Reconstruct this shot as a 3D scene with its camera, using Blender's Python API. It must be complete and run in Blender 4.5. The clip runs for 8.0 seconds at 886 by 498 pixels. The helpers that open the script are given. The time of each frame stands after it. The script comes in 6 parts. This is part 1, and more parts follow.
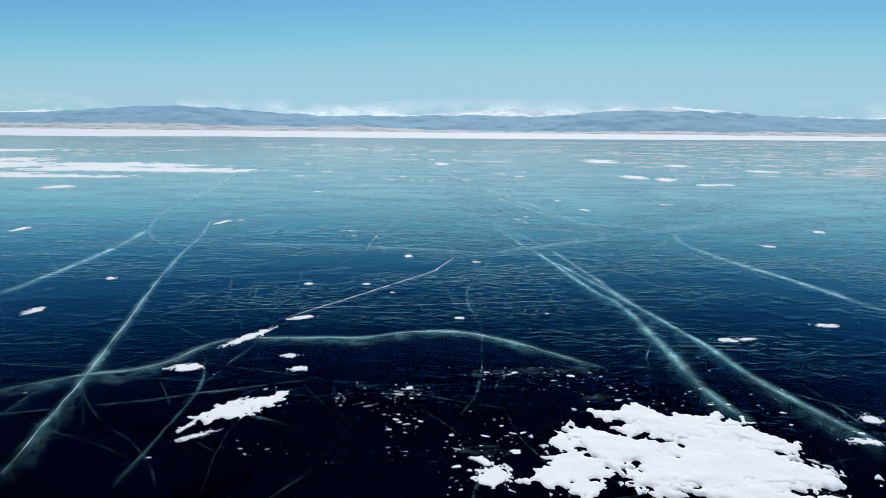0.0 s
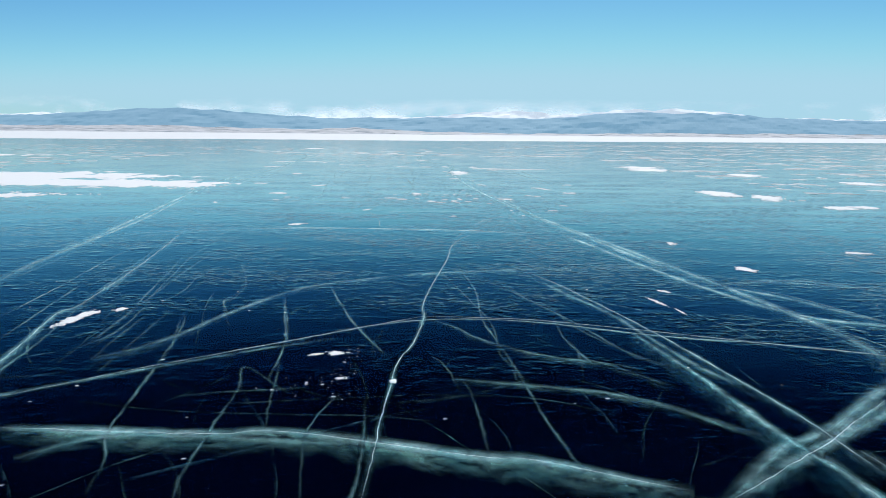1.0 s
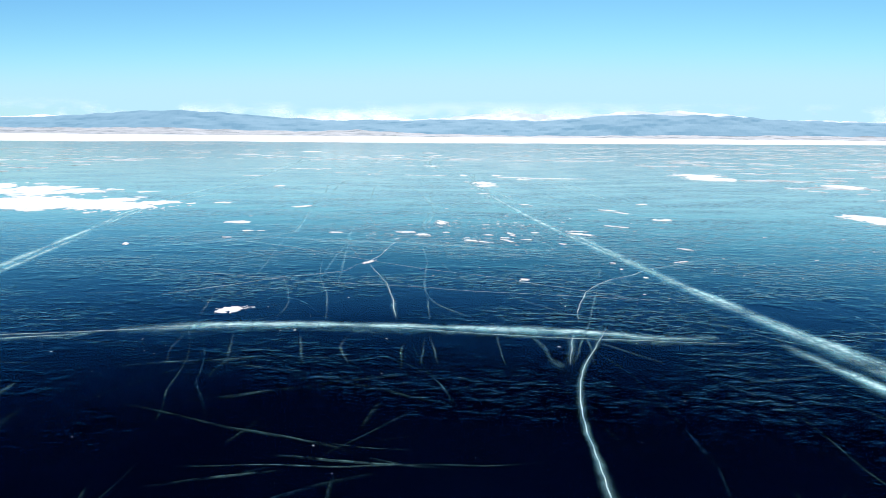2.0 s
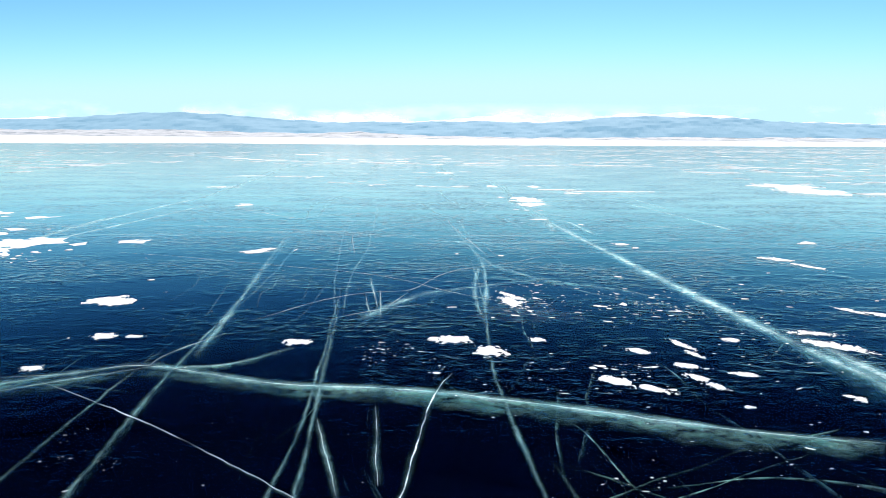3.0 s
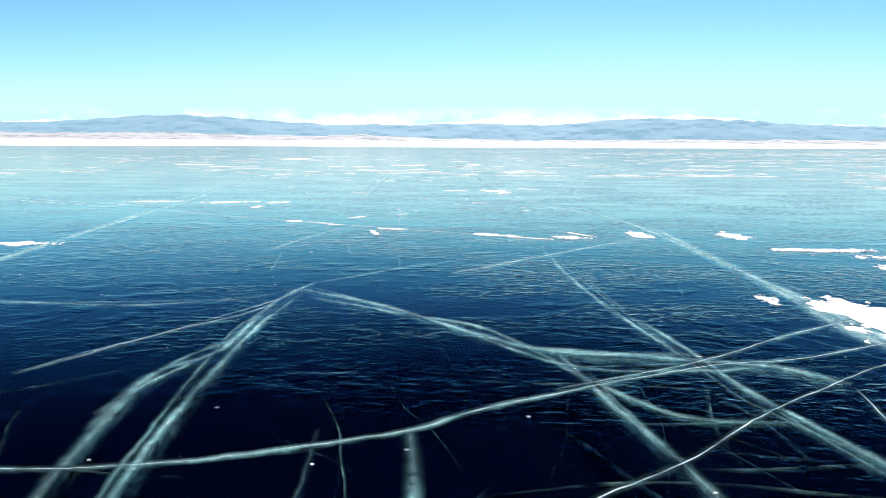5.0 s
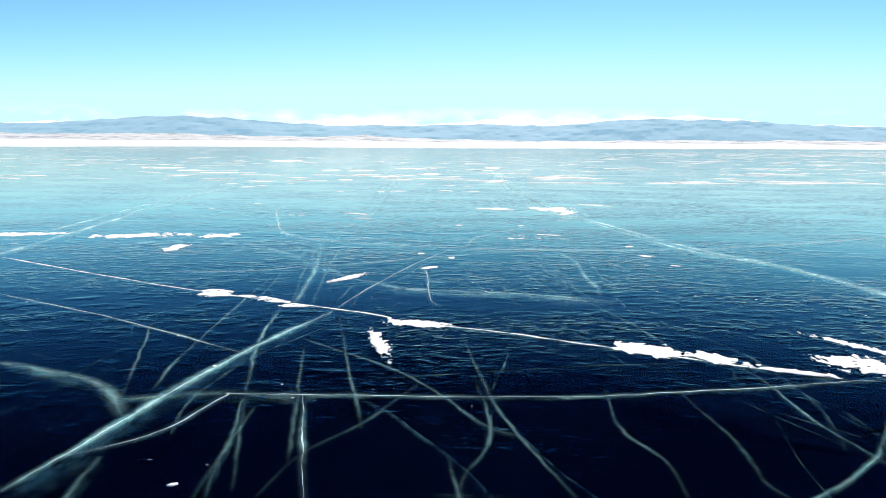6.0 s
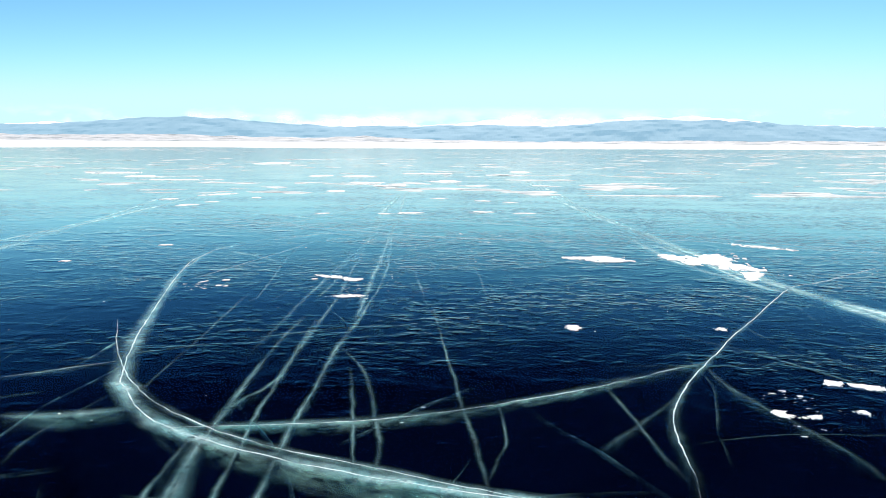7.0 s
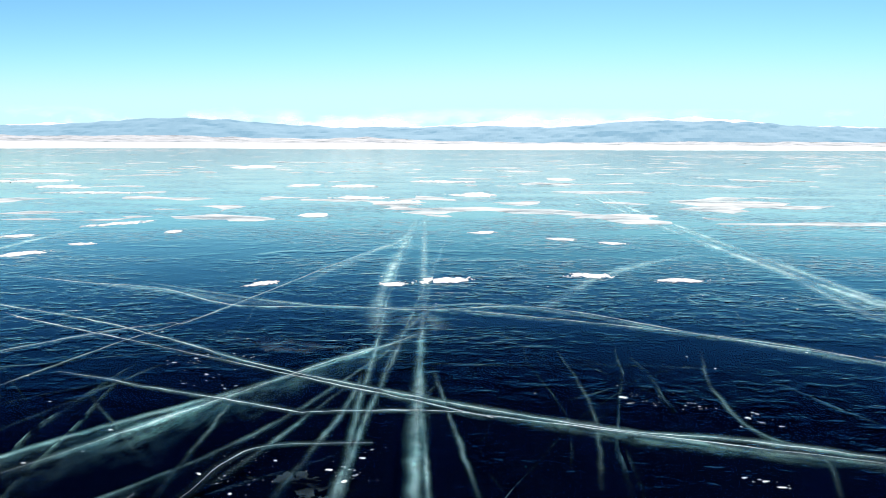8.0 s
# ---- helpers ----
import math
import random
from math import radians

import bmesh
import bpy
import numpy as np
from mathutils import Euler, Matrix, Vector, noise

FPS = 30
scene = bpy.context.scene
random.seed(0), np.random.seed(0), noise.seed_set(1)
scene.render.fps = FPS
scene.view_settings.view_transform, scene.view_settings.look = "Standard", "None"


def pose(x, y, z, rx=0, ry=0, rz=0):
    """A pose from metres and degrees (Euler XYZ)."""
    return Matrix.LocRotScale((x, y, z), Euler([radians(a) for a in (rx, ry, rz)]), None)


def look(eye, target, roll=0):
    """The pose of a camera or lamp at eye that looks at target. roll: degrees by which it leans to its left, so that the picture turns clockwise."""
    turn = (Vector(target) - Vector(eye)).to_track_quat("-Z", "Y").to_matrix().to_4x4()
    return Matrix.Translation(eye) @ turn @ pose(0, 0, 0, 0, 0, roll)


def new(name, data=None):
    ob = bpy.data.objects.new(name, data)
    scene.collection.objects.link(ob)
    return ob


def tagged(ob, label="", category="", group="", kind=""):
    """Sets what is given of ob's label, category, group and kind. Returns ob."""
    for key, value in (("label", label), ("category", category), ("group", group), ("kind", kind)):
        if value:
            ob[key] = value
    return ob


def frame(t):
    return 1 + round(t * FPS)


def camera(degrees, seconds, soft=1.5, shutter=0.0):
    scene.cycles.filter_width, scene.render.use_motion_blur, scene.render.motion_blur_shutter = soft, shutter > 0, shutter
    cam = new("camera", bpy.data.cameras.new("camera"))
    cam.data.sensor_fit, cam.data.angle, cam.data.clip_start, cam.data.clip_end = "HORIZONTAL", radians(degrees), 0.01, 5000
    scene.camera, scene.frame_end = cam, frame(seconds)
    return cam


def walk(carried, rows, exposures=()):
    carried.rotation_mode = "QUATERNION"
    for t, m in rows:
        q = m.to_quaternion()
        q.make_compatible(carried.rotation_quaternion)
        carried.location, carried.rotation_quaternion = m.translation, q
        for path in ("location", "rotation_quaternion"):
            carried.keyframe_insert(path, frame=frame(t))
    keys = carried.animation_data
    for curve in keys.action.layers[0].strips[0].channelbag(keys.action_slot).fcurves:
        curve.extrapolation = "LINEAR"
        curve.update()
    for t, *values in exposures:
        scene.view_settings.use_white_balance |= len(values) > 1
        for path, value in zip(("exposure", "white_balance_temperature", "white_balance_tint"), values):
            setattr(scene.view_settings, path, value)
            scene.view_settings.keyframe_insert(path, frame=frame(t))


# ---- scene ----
import collections

# ---- camera: a low, fast glide over the frozen lake ----
cam = camera(64.0, 8.0, soft=0.75)
walk(cam, [
    (0, pose(0.477, 2.692, 3.569, 80.625, 0, -0.797) @ pose(0, 0, 0, 0, 0, 0.573)),
    (0.5, pose(-0.204, 9.422, 3.582, 80.709, 0, -0.744) @ pose(0, 0, 0, 0, 0, 0.559)),
    (1, pose(-0.882, 16.946, 3.572, 80.796, 0, -0.688) @ pose(0, 0, 0, 0, 0, 0.546)),
    (1.2, pose(-1.152, 19.780, 3.561, 80.831, 0, -0.665) @ pose(0, 0, 0, 0, 0, 0.540)),
    (2.3, pose(-2.632, 35.046, 3.454, 81.018, 0, -0.531) @ pose(0, 0, 0, 0, 0, 0.510)),
    (2.5, pose(-2.899, 37.849, 3.426, 81.049, 0, -0.506) @ pose(0, 0, 0, 0, 0, 0.504)),
    (3, pose(-3.566, 45.195, 3.348, 81.121, 0, -0.442) @ pose(0, 0, 0, 0, 0, 0.490)),
    (3.5, pose(-4.229, 51.946, 3.259, 81.186, 0, -0.377) @ pose(0, 0, 0, 0, 0, 0.477)),
    (4, pose(-4.888, 59.376, 3.162, 81.242, 0, -0.310) @ pose(0, 0, 0, 0, 0, 0.463)),
    (4.5, pose(-5.543, 65.967, 3.060, 81.290, 0, -0.244) @ pose(0, 0, 0, 0, 0, 0.449)),
    (4.7, pose(-5.804, 68.849, 3.018, 81.307, 0, -0.217) @ pose(0, 0, 0, 0, 0, 0.444)),
    (5.8, pose(-7.227, 83.422, 2.786, 81.382, 0, -0.069) @ pose(0, 0, 0, 0, 0, 0.413)),
    (6, pose(-7.484, 86.256, 2.745, 81.394, 0, -0.042) @ pose(0, 0, 0, 0, 0, 0.408)),
    (6.5, pose(-8.121, 92.867, 2.645, 81.423, 0, 0.024) @ pose(0, 0, 0, 0, 0, 0.394)),
    (7, pose(-8.754, 100.041, 2.553, 81.454, 0, 0.089) @ pose(0, 0, 0, 0, 0, 0.380)),
    (7.5, pose(-9.382, 106.632, 2.470, 81.492, 0, 0.154) @ pose(0, 0, 0, 0, 0, 0.366)),
    (8, pose(-10.004, 113.469, 2.399, 81.540, 0, 0.217) @ pose(0, 0, 0, 0, 0, 0.352)),
], exposures=((0, -0.60, 6250, 8), (1.2, -0.37, 6300, 8), (2.5, 0.05, 6550, 10), (3.5, 0.13, 6800, 10), (8, 0.14, 7000, 10)))

# ---- daylight: clear winter sky, sun high on the right ----
SUN_HEIGHT, SUN_TURN = 50.0, 10.0
world = bpy.data.worlds.new("world")
scene.world = world
world.use_nodes = True
wn, wl = world.node_tree.nodes, world.node_tree.links
sky = wn.new("ShaderNodeTexSky")
sky.sky_type = "NISHITA"
sky.sun_disc = False
sky.sun_elevation, sky.sun_rotation = radians(SUN_HEIGHT), radians(SUN_TURN)
sky.altitude, sky.air_density, sky.dust_density, sky.ozone_density = 450, 0.8, 0.3, 3.0
# the deep cyan of a cold, dry sky: each colour with its own strength and steepness
split, joined = wn.new("ShaderNodeSeparateColor"), wn.new("ShaderNodeCombineColor")
wl.new(sky.outputs[0], split.inputs[0])
for k, (strength, steep) in enumerate(((0.158, 1.7), (0.170, 1.4), (0.162, 1.15))):
    scaled, curved = wn.new("ShaderNodeMath"), wn.new("ShaderNodeMath")
    scaled.operation, curved.operation = "MULTIPLY", "POWER"
    scaled.inputs[1].default_value, curved.inputs[1].default_value = strength, steep
    wl.new(split.outputs[k], scaled.inputs[0])
    wl.new(scaled.outputs[0], curved.inputs[0])
    haze = wn.new("ShaderNodeMath")  # the pale cyan haze over the horizon stays below white
    haze.operation = "SMOOTH_MIN"
    haze.inputs[1].default_value, haze.inputs[2].default_value = (0.72, 1.14, 1.36)[k], 0.3
    wl.new(curved.outputs[0], haze.inputs[0])
    wl.new(haze.outputs[0], joined.inputs[k])
wl.new(joined.outputs[0], wn["Background"].inputs[0])
wn["Background"].inputs[1].default_value = 0.80
sun = new("sun", bpy.data.lights.new("sun", "SUN"))
sun.data.energy, sun.data.angle, sun.data.color = 5.0, radians(0.55), (1.0, 0.965, 0.90)
a, e = radians(SUN_TURN), radians(SUN_HEIGHT)
sun.matrix_world = look((60 * math.sin(a) * math.cos(e), 60 * math.cos(a) * math.cos(e), 60 * math.sin(e)), (0, 0, 0))


# ---- materials ----
class Nodes:
    """A node material under construction."""

    def __init__(self, name):
        self.material = bpy.data.materials.new(name)
        self.material.use_nodes = True
        self.tree = self.material.node_tree
        self.bsdf = self.tree.nodes["Principled BSDF"]
        self.out = self.tree.nodes["Material Output"]

    def add(self, kind, **values):
        n = self.tree.nodes.new("ShaderNode" + kind)
        for key, value in values.items():
            n.inputs[key.replace("_", " ")].default_value = value
        return n

    def link(self, a, b):
        self.tree.links.new(a, b)

    def noise(self, scale, stretch=(1, 1, 1), detail=4.0, rough=0.55):
        where = self.add("NewGeometry")
        m = self.add("Mapping")
        m.inputs["Scale"].default_value = stretch
        n = self.add("TexNoise", Scale=scale, Detail=detail, Roughness=rough)
        self.link(where.outputs["Position"], m.inputs["Vector"])
        self.link(m.outputs[0], n.inputs["Vector"])
        return n.outputs["Fac"]

    def span(self, source, a, b, c, d):
        n = self.add("MapRange", From_Min=a, From_Max=b, To_Min=c, To_Max=d)
        self.link(source, n.inputs["Value"])
        return n.outputs[0]

    def calc(self, kind, a, b):
        n = self.add("Math")
        n.operation = kind
        for k, v in enumerate((a, b)):
            if isinstance(v, (int, float)):
                n.inputs[k].default_value = v
            else:
                self.link(v, n.inputs[k])
        return n.outputs[0]

    def ramp(self, source, *stops):
        n = self.add("ValToRGB")
        ramp = n.color_ramp
        while len(ramp.elements) < len(stops):
            ramp.elements.new(0.5)
        for el, (at, colour) in zip(ramp.elements, stops):
            el.position, el.color = at, (*colour, 1)
        self.link(source, n.inputs[0])
        return n.outputs[0]

    def bump(self, source, distance, strength=1.0, under=None):
        n = self.add("Bump", Distance=distance, Strength=strength)
        self.link(source, n.inputs["Height"])
        if under:
            self.link(under, n.inputs["Normal"])
        return n.outputs[0]


def clear_ice():
    """Dark, clear lake ice: bends what lies inside it, with wind-polished ripples that catch the sky at a flat angle."""
    m = Nodes("clear_lake_ice")
    swell = m.bump(m.noise(0.5, (0.6, 1.0, 1), 2.0), 0.015, 0.6)
    # melt dimples: long shallow hollows across the wind, gathered in rough and smooth stretches
    hollows = m.span(m.noise(4.6, (0.7, 1.0, 1), 3.0, 0.6), 0.48, 0.70, 0.0, 1.0)
    broad = m.calc("MULTIPLY", m.span(m.noise(1.7, (0.75, 1.0, 1), 2.0, 0.5), 0.52, 0.70, 0.0, 1.0), m.span(m.noise(0.21, (0.7, 1.2, 1), 3.0), 0.42, 0.6, 0.0, 1.0))
    stretches = m.span(m.noise(0.3, (0.6, 1.3, 1), 5.0, 0.65), 0.40, 0.62, 0.1, 1.5)
    # the ice is rougher on the sunny side of the way
    place, at = m.add("NewGeometry"), m.add("SeparateXYZ")
    m.link(place.outputs["Position"], at.inputs[0])
    aside = m.calc("ADD", at.outputs["X"], m.calc("MULTIPLY", at.outputs["Y"], 0.09))
    stretches = m.calc("MULTIPLY", stretches, m.span(aside, -6.0, 6.0, 0.65, 1.12))
    hollows = m.calc("MULTIPLY", hollows, stretches)
    small = m.calc("MULTIPLY", m.noise(6.5, (0.5, 1.2, 1), 2.0, 0.55), stretches)
    ripple = m.bump(broad, 0.006, 1.0, m.bump(hollows, 0.0056, 1.0, swell))
    fine = m.bump(small, 0.001, 1.0, ripple)
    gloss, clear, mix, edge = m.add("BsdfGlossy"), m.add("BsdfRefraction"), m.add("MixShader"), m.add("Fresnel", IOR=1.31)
    # the sky's blue is painted into the gloss: deep when steep, pale when flat
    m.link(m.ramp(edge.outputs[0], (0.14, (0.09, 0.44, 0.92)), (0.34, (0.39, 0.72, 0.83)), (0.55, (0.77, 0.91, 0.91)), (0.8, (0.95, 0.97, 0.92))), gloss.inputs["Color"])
    clear.inputs["Color"].default_value = (0.80, 0.92, 0.94, 1)
    clear.inputs["IOR"].default_value = 1.31
    clear.inputs["Roughness"].default_value = 0.02
    m.link(m.span(m.noise(0.9, (0.5, 1, 1)), 0.35, 0.7, 0.02, 0.10), gloss.inputs["Roughness"])
    flat = m.add("MapRange", From_Min=0.10, From_Max=0.65, To_Min=0.004, To_Max=0.88)
    flat.interpolation_type = "SMOOTHSTEP"
    m.link(edge.outputs[0], flat.inputs["Value"])
    m.link(flat.outputs[0], mix.inputs[0])
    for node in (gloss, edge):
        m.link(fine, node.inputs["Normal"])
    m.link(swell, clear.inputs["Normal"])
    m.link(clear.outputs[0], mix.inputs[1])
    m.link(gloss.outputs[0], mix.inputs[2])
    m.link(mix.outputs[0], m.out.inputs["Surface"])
    return m.material


def plain(name, low, high, scale, rough, bump=0.0, stretch=(1, 1, 1)):
    m = Nodes(name)
    tone = m.calc("ADD", m.calc("MULTIPLY", m.noise(scale, stretch), 0.65), m.calc("MULTIPLY", m.noise(scale * 7.3, stretch), 0.35))
    m.link(m.ramp(tone, (0.35, low), (0.65, high)), m.bsdf.inputs["Base Color"])
    m.bsdf.inputs["Roughness"].default_value = rough
    if bump:
        m.link(m.bump(m.noise(scale * 3, stretch, 6.0, 0.65), bump), m.bsdf.inputs["Normal"])
    return m


def crack_veil(name, low, high, soft, grain=1.0, speckle=0.2, lets_through=0.45, thin=0.0, thick=1.5):
    """Frosty broken ice on the face of a crack: scattered bubbles, denser towards the surface, with a tint that darkens
    downwards.
    """
    m = Nodes(name)
    density = m.add("Attribute")
    density.attribute_name = "frosting"
    down = m.add("Attribute")
    down.attribute_name = "down"
    cloud = m.span(m.noise(4.0 * grain, (1, 1, 1.6), 6.0, 0.68), 0.40, 0.64, thin, thick)
    cloud = m.calc("MULTIPLY", cloud, m.span(m.noise(11.0 * grain, (1, 1, 0.4), 4.0, 0.6), 0.36, 0.64, 0.9 - speckle, 0.9 + speckle))
    patch = m.span(m.noise(0.9, (1, 1, 1), 4.0, 0.6), 0.38, 0.62, 0.25, 1.25)
    fade = m.calc("POWER", m.span(down.outputs["Fac"], 0.0, 1.0, 1.0, 0.0), soft)
    cover = m.calc("MULTIPLY", m.calc("MULTIPLY", cloud, patch), m.calc("MULTIPLY", density.outputs["Fac"], fade))
    cover = m.calc("MINIMUM", m.calc("MULTIPLY", cover, 1.3), 1.0)
    # paler frost near the surface; the tint also paints some shade into the depth
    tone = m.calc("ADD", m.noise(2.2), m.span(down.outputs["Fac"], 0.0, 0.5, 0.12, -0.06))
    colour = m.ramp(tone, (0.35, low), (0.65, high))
    lit, through_it, both, clear, mix = m.add("BsdfDiffuse"), m.add("BsdfTranslucent"), m.add("MixShader"), m.add("BsdfTransparent"), m.add("MixShader")
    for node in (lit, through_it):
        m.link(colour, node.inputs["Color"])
    both.inputs[0].default_value = lets_through
    m.link(lit.outputs[0], both.inputs[1])
    m.link(through_it.outputs[0], both.inputs[2])
    m.link(cover, mix.inputs[0])
    m.link(clear.outputs[0], mix.inputs[1])
    m.link(both.outputs[0], mix.inputs[2])
    m.link(mix.outputs[0], m.out.inputs["Surface"])
    return m.material


def crushed_ice():
    """Crushed white ice in the seam of a crack: light comes through it."""
    m = Nodes("crushed_ice_seam")
    colour = m.ramp(m.noise(9.0), (0.35, (0.78, 0.90, 0.94)), (0.65, (0.90, 0.96, 0.97)))
    lit, through_it, both = m.add("BsdfDiffuse"), m.add("BsdfTranslucent"), m.add("MixShader")
    for node in (lit, through_it):
        m.link(colour, node.inputs["Color"])
    both.inputs[0].default_value = 0.2
    m.link(lit.outputs[0], both.inputs[1])
    m.link(through_it.outputs[0], both.inputs[2])
    m.link(both.outputs[0], m.out.inputs["Surface"])
    return m.material


def frost():
    """A thin, see-through film of frost."""
    m = Nodes("frost_film")
    m.bsdf.inputs["Base Color"].default_value = (0.32, 0.56, 0.70, 1)
    m.bsdf.inputs["Roughness"].default_value = 0.7
    fine = m.span(m.noise(4.0, (0.7, 1.3, 1), 5.0, 0.62), 0.44, 0.75, 0.0, 0.12)
    m.link(fine, m.bsdf.inputs["Alpha"])
    return m.material


def dusting():
    """Thin drifted snow, worn through to the ice in places."""
    m = plain("thin_drifted_snow", (0.82, 0.83, 0.82), (0.92, 0.92, 0.90), 0.6, 0.8)
    m.link(m.span(m.noise(0.7, (0.6, 1.2, 1), 5.0, 0.65), 0.36, 0.66, 0.2, 0.95), m.bsdf.inputs["Alpha"])
    return m.material


def distance(name, low, high, scale, haze_glow, share, stretch=(1, 1, 1)):
    """Far land through kilometres of bright winter air, the haze painted in as emission."""
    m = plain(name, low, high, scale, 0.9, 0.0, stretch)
    # the slopes glow by themselves to imitate the bright haze before them
    m.bsdf.inputs["Emission Color"].default_value = (*haze_glow, 1)
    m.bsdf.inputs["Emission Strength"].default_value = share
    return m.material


ICE = clear_ice()
DEEP = plain("deep_water", (0.0001, 0.0004, 0.003), (0.0002, 0.0008, 0.005), 0.4, 0.6)
DEEP.bsdf.inputs["Specular IOR Level"].default_value = 0.0
WATER = DEEP.material
SNOW = plain("wind_packed_snow", (0.88, 0.87, 0.84), (0.94, 0.93, 0.90), 3.0, 0.75, 0.006).material
SEAM = crushed_ice()
FIELD = plain("snow_crust", (0.82, 0.82, 0.80), (0.91, 0.90, 0.87), 0.05, 0.8, 0.1, (0.3, 1, 1)).material
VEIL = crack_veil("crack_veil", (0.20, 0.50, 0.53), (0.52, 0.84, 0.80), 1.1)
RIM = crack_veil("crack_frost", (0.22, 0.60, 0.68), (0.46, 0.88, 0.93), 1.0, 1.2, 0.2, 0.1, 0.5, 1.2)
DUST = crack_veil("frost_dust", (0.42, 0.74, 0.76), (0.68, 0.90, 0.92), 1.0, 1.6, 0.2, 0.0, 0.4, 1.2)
FROST = frost()
DUSTING = dusting()
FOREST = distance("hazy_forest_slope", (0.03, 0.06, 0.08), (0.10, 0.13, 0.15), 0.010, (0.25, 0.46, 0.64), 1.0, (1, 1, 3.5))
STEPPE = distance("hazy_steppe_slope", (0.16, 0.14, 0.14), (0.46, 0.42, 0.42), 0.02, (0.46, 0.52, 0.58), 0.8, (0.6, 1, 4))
# the strong glow also stands in for sunlight missing on the backlit snow
PEAKS = distance("glowing_snow_range", (0.35, 0.42, 0.5), (0.8, 0.82, 0.84), 0.008, (0.80, 0.84, 0.86), 0.9, (1, 1, 2))


# ---- building helpers ----
def mesh_object(name, verts, faces, material, parent=None, label="", smooth=True):
    me = bpy.data.meshes.new(name)
    me.from_pydata(verts, [], faces)
    me.materials.append(material)
    if smooth:
        me.polygons.foreach_set("use_smooth", [True] * len(me.polygons))
    me.update()
    ob = new(name, me)
    ob.parent = parent
    return tagged(ob, label)


def fractal(x, y, z=0.0, octaves=4):
    return noise.fractal((x, y, z), 1.0, 2.1, octaves)


# ---- the setting: ice, water, snow field, far shore ----
def sheet(name, z, xs, ys, material):
    verts = [(x, y, z) for y in ys for x in xs]
    n = len(xs)
    faces = [(j * n + i, j * n + i + 1, (j + 1) * n + i + 1, (j + 1) * n + i) for j in range(len(ys) - 1) for i in range(n - 1)]
    return mesh_object(name, verts, faces, material, smooth=False)


SPAN = (-4800, -1200, -300, -80, 0, 80, 300, 1200, 4800)
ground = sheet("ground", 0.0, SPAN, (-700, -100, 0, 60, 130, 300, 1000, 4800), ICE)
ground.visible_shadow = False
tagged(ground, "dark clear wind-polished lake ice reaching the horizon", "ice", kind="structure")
water = sheet("water", -1.3, SPAN, (-700, 0, 130, 1000, 4800), WATER)
tagged(water, "black lake water under the clear ice", "water", kind="structure")


def snow_field():
    """The unbroken snow cover towards the far shore, with a ragged near edge."""
    cols, rows = 420, (0.0, 2.0, 8.0, 40.0, 200.0, 900.0)
    verts, faces = [], []
    for i in range(cols + 1):
        x = -4700 + 9400 * i / cols if i in (0, cols) else -1500 + 3000 * i / cols
        edge = 415 + 0.36 * max(-260, min(420, x)) + 26 * fractal(x / 70, 3.1) + 10 * fractal(x / 12, 8.2)
        far = 4750.0
        for k, r in enumerate(rows):
            verts.append((x, edge + r, 0.003 if k == 0 else 0.06 + 0.05 * fractal(x / 9, (edge + r) / 9)))
        verts.append((x, far, 0.15))
    n = len(rows) + 1
    for i in range(cols):
        for k in range(n - 1):
            faces.append((i * n + k, (i + 1) * n + k, (i + 1) * n + k + 1, i * n + k + 1))
    return tagged(mesh_object("snow_field", verts, faces, FIELD), "flat white snow cover in front of the far shore", "snow", kind="structure")


def ridge(name, y, heights, foot, rough, material, label, seed):
    """A long range of hills: crest heights spaced evenly from side to side, folded slopes in front."""
    cols, rows = 420, 9
    x0, x1 = -3400.0, 3400.0
    verts, faces = [], []
    for i in range(cols + 1):
        x = x0 + (x1 - x0) * i / cols
        s = (len(heights) - 1) * i / cols
        k = min(int(s), len(heights) - 2)
        f = s - k
        crest = heights[k] * (1 - f) + heights[k + 1] * f
        for j in range(rows + 1):
            g = j / rows
            lift = crest * g ** 0.8 + rough * fractal(x / 130, g * 2.2 + seed, seed, 6) * (0.25 + g) * 0.8
            verts.append((x, y - foot * (1 - g) + 30 * fractal(x / 200, g * 3, seed), max(lift, 0.05 if j == 0 else 0.5)))
        verts.append((x, y + 60, 0.0))
    n = rows + 2
    for i in range(cols):
        for j in range(n - 1):
            faces.append((i * n + j, (i + 1) * n + j, (i + 1) * n + j + 1, i * n + j + 1))
    return tagged(mesh_object(name, verts, faces, material, smooth=False), label, "mountains", kind="structure")


snow_field()
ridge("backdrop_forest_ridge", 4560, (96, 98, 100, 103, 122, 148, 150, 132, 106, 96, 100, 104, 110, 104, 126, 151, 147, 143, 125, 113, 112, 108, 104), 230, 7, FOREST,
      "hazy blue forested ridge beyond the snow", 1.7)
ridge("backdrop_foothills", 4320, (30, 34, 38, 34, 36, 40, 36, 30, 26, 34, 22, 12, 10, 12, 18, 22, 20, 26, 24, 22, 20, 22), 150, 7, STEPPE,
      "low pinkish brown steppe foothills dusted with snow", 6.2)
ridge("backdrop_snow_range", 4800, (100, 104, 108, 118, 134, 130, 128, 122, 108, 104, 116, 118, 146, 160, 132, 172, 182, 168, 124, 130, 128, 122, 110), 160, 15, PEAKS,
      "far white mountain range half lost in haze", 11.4)


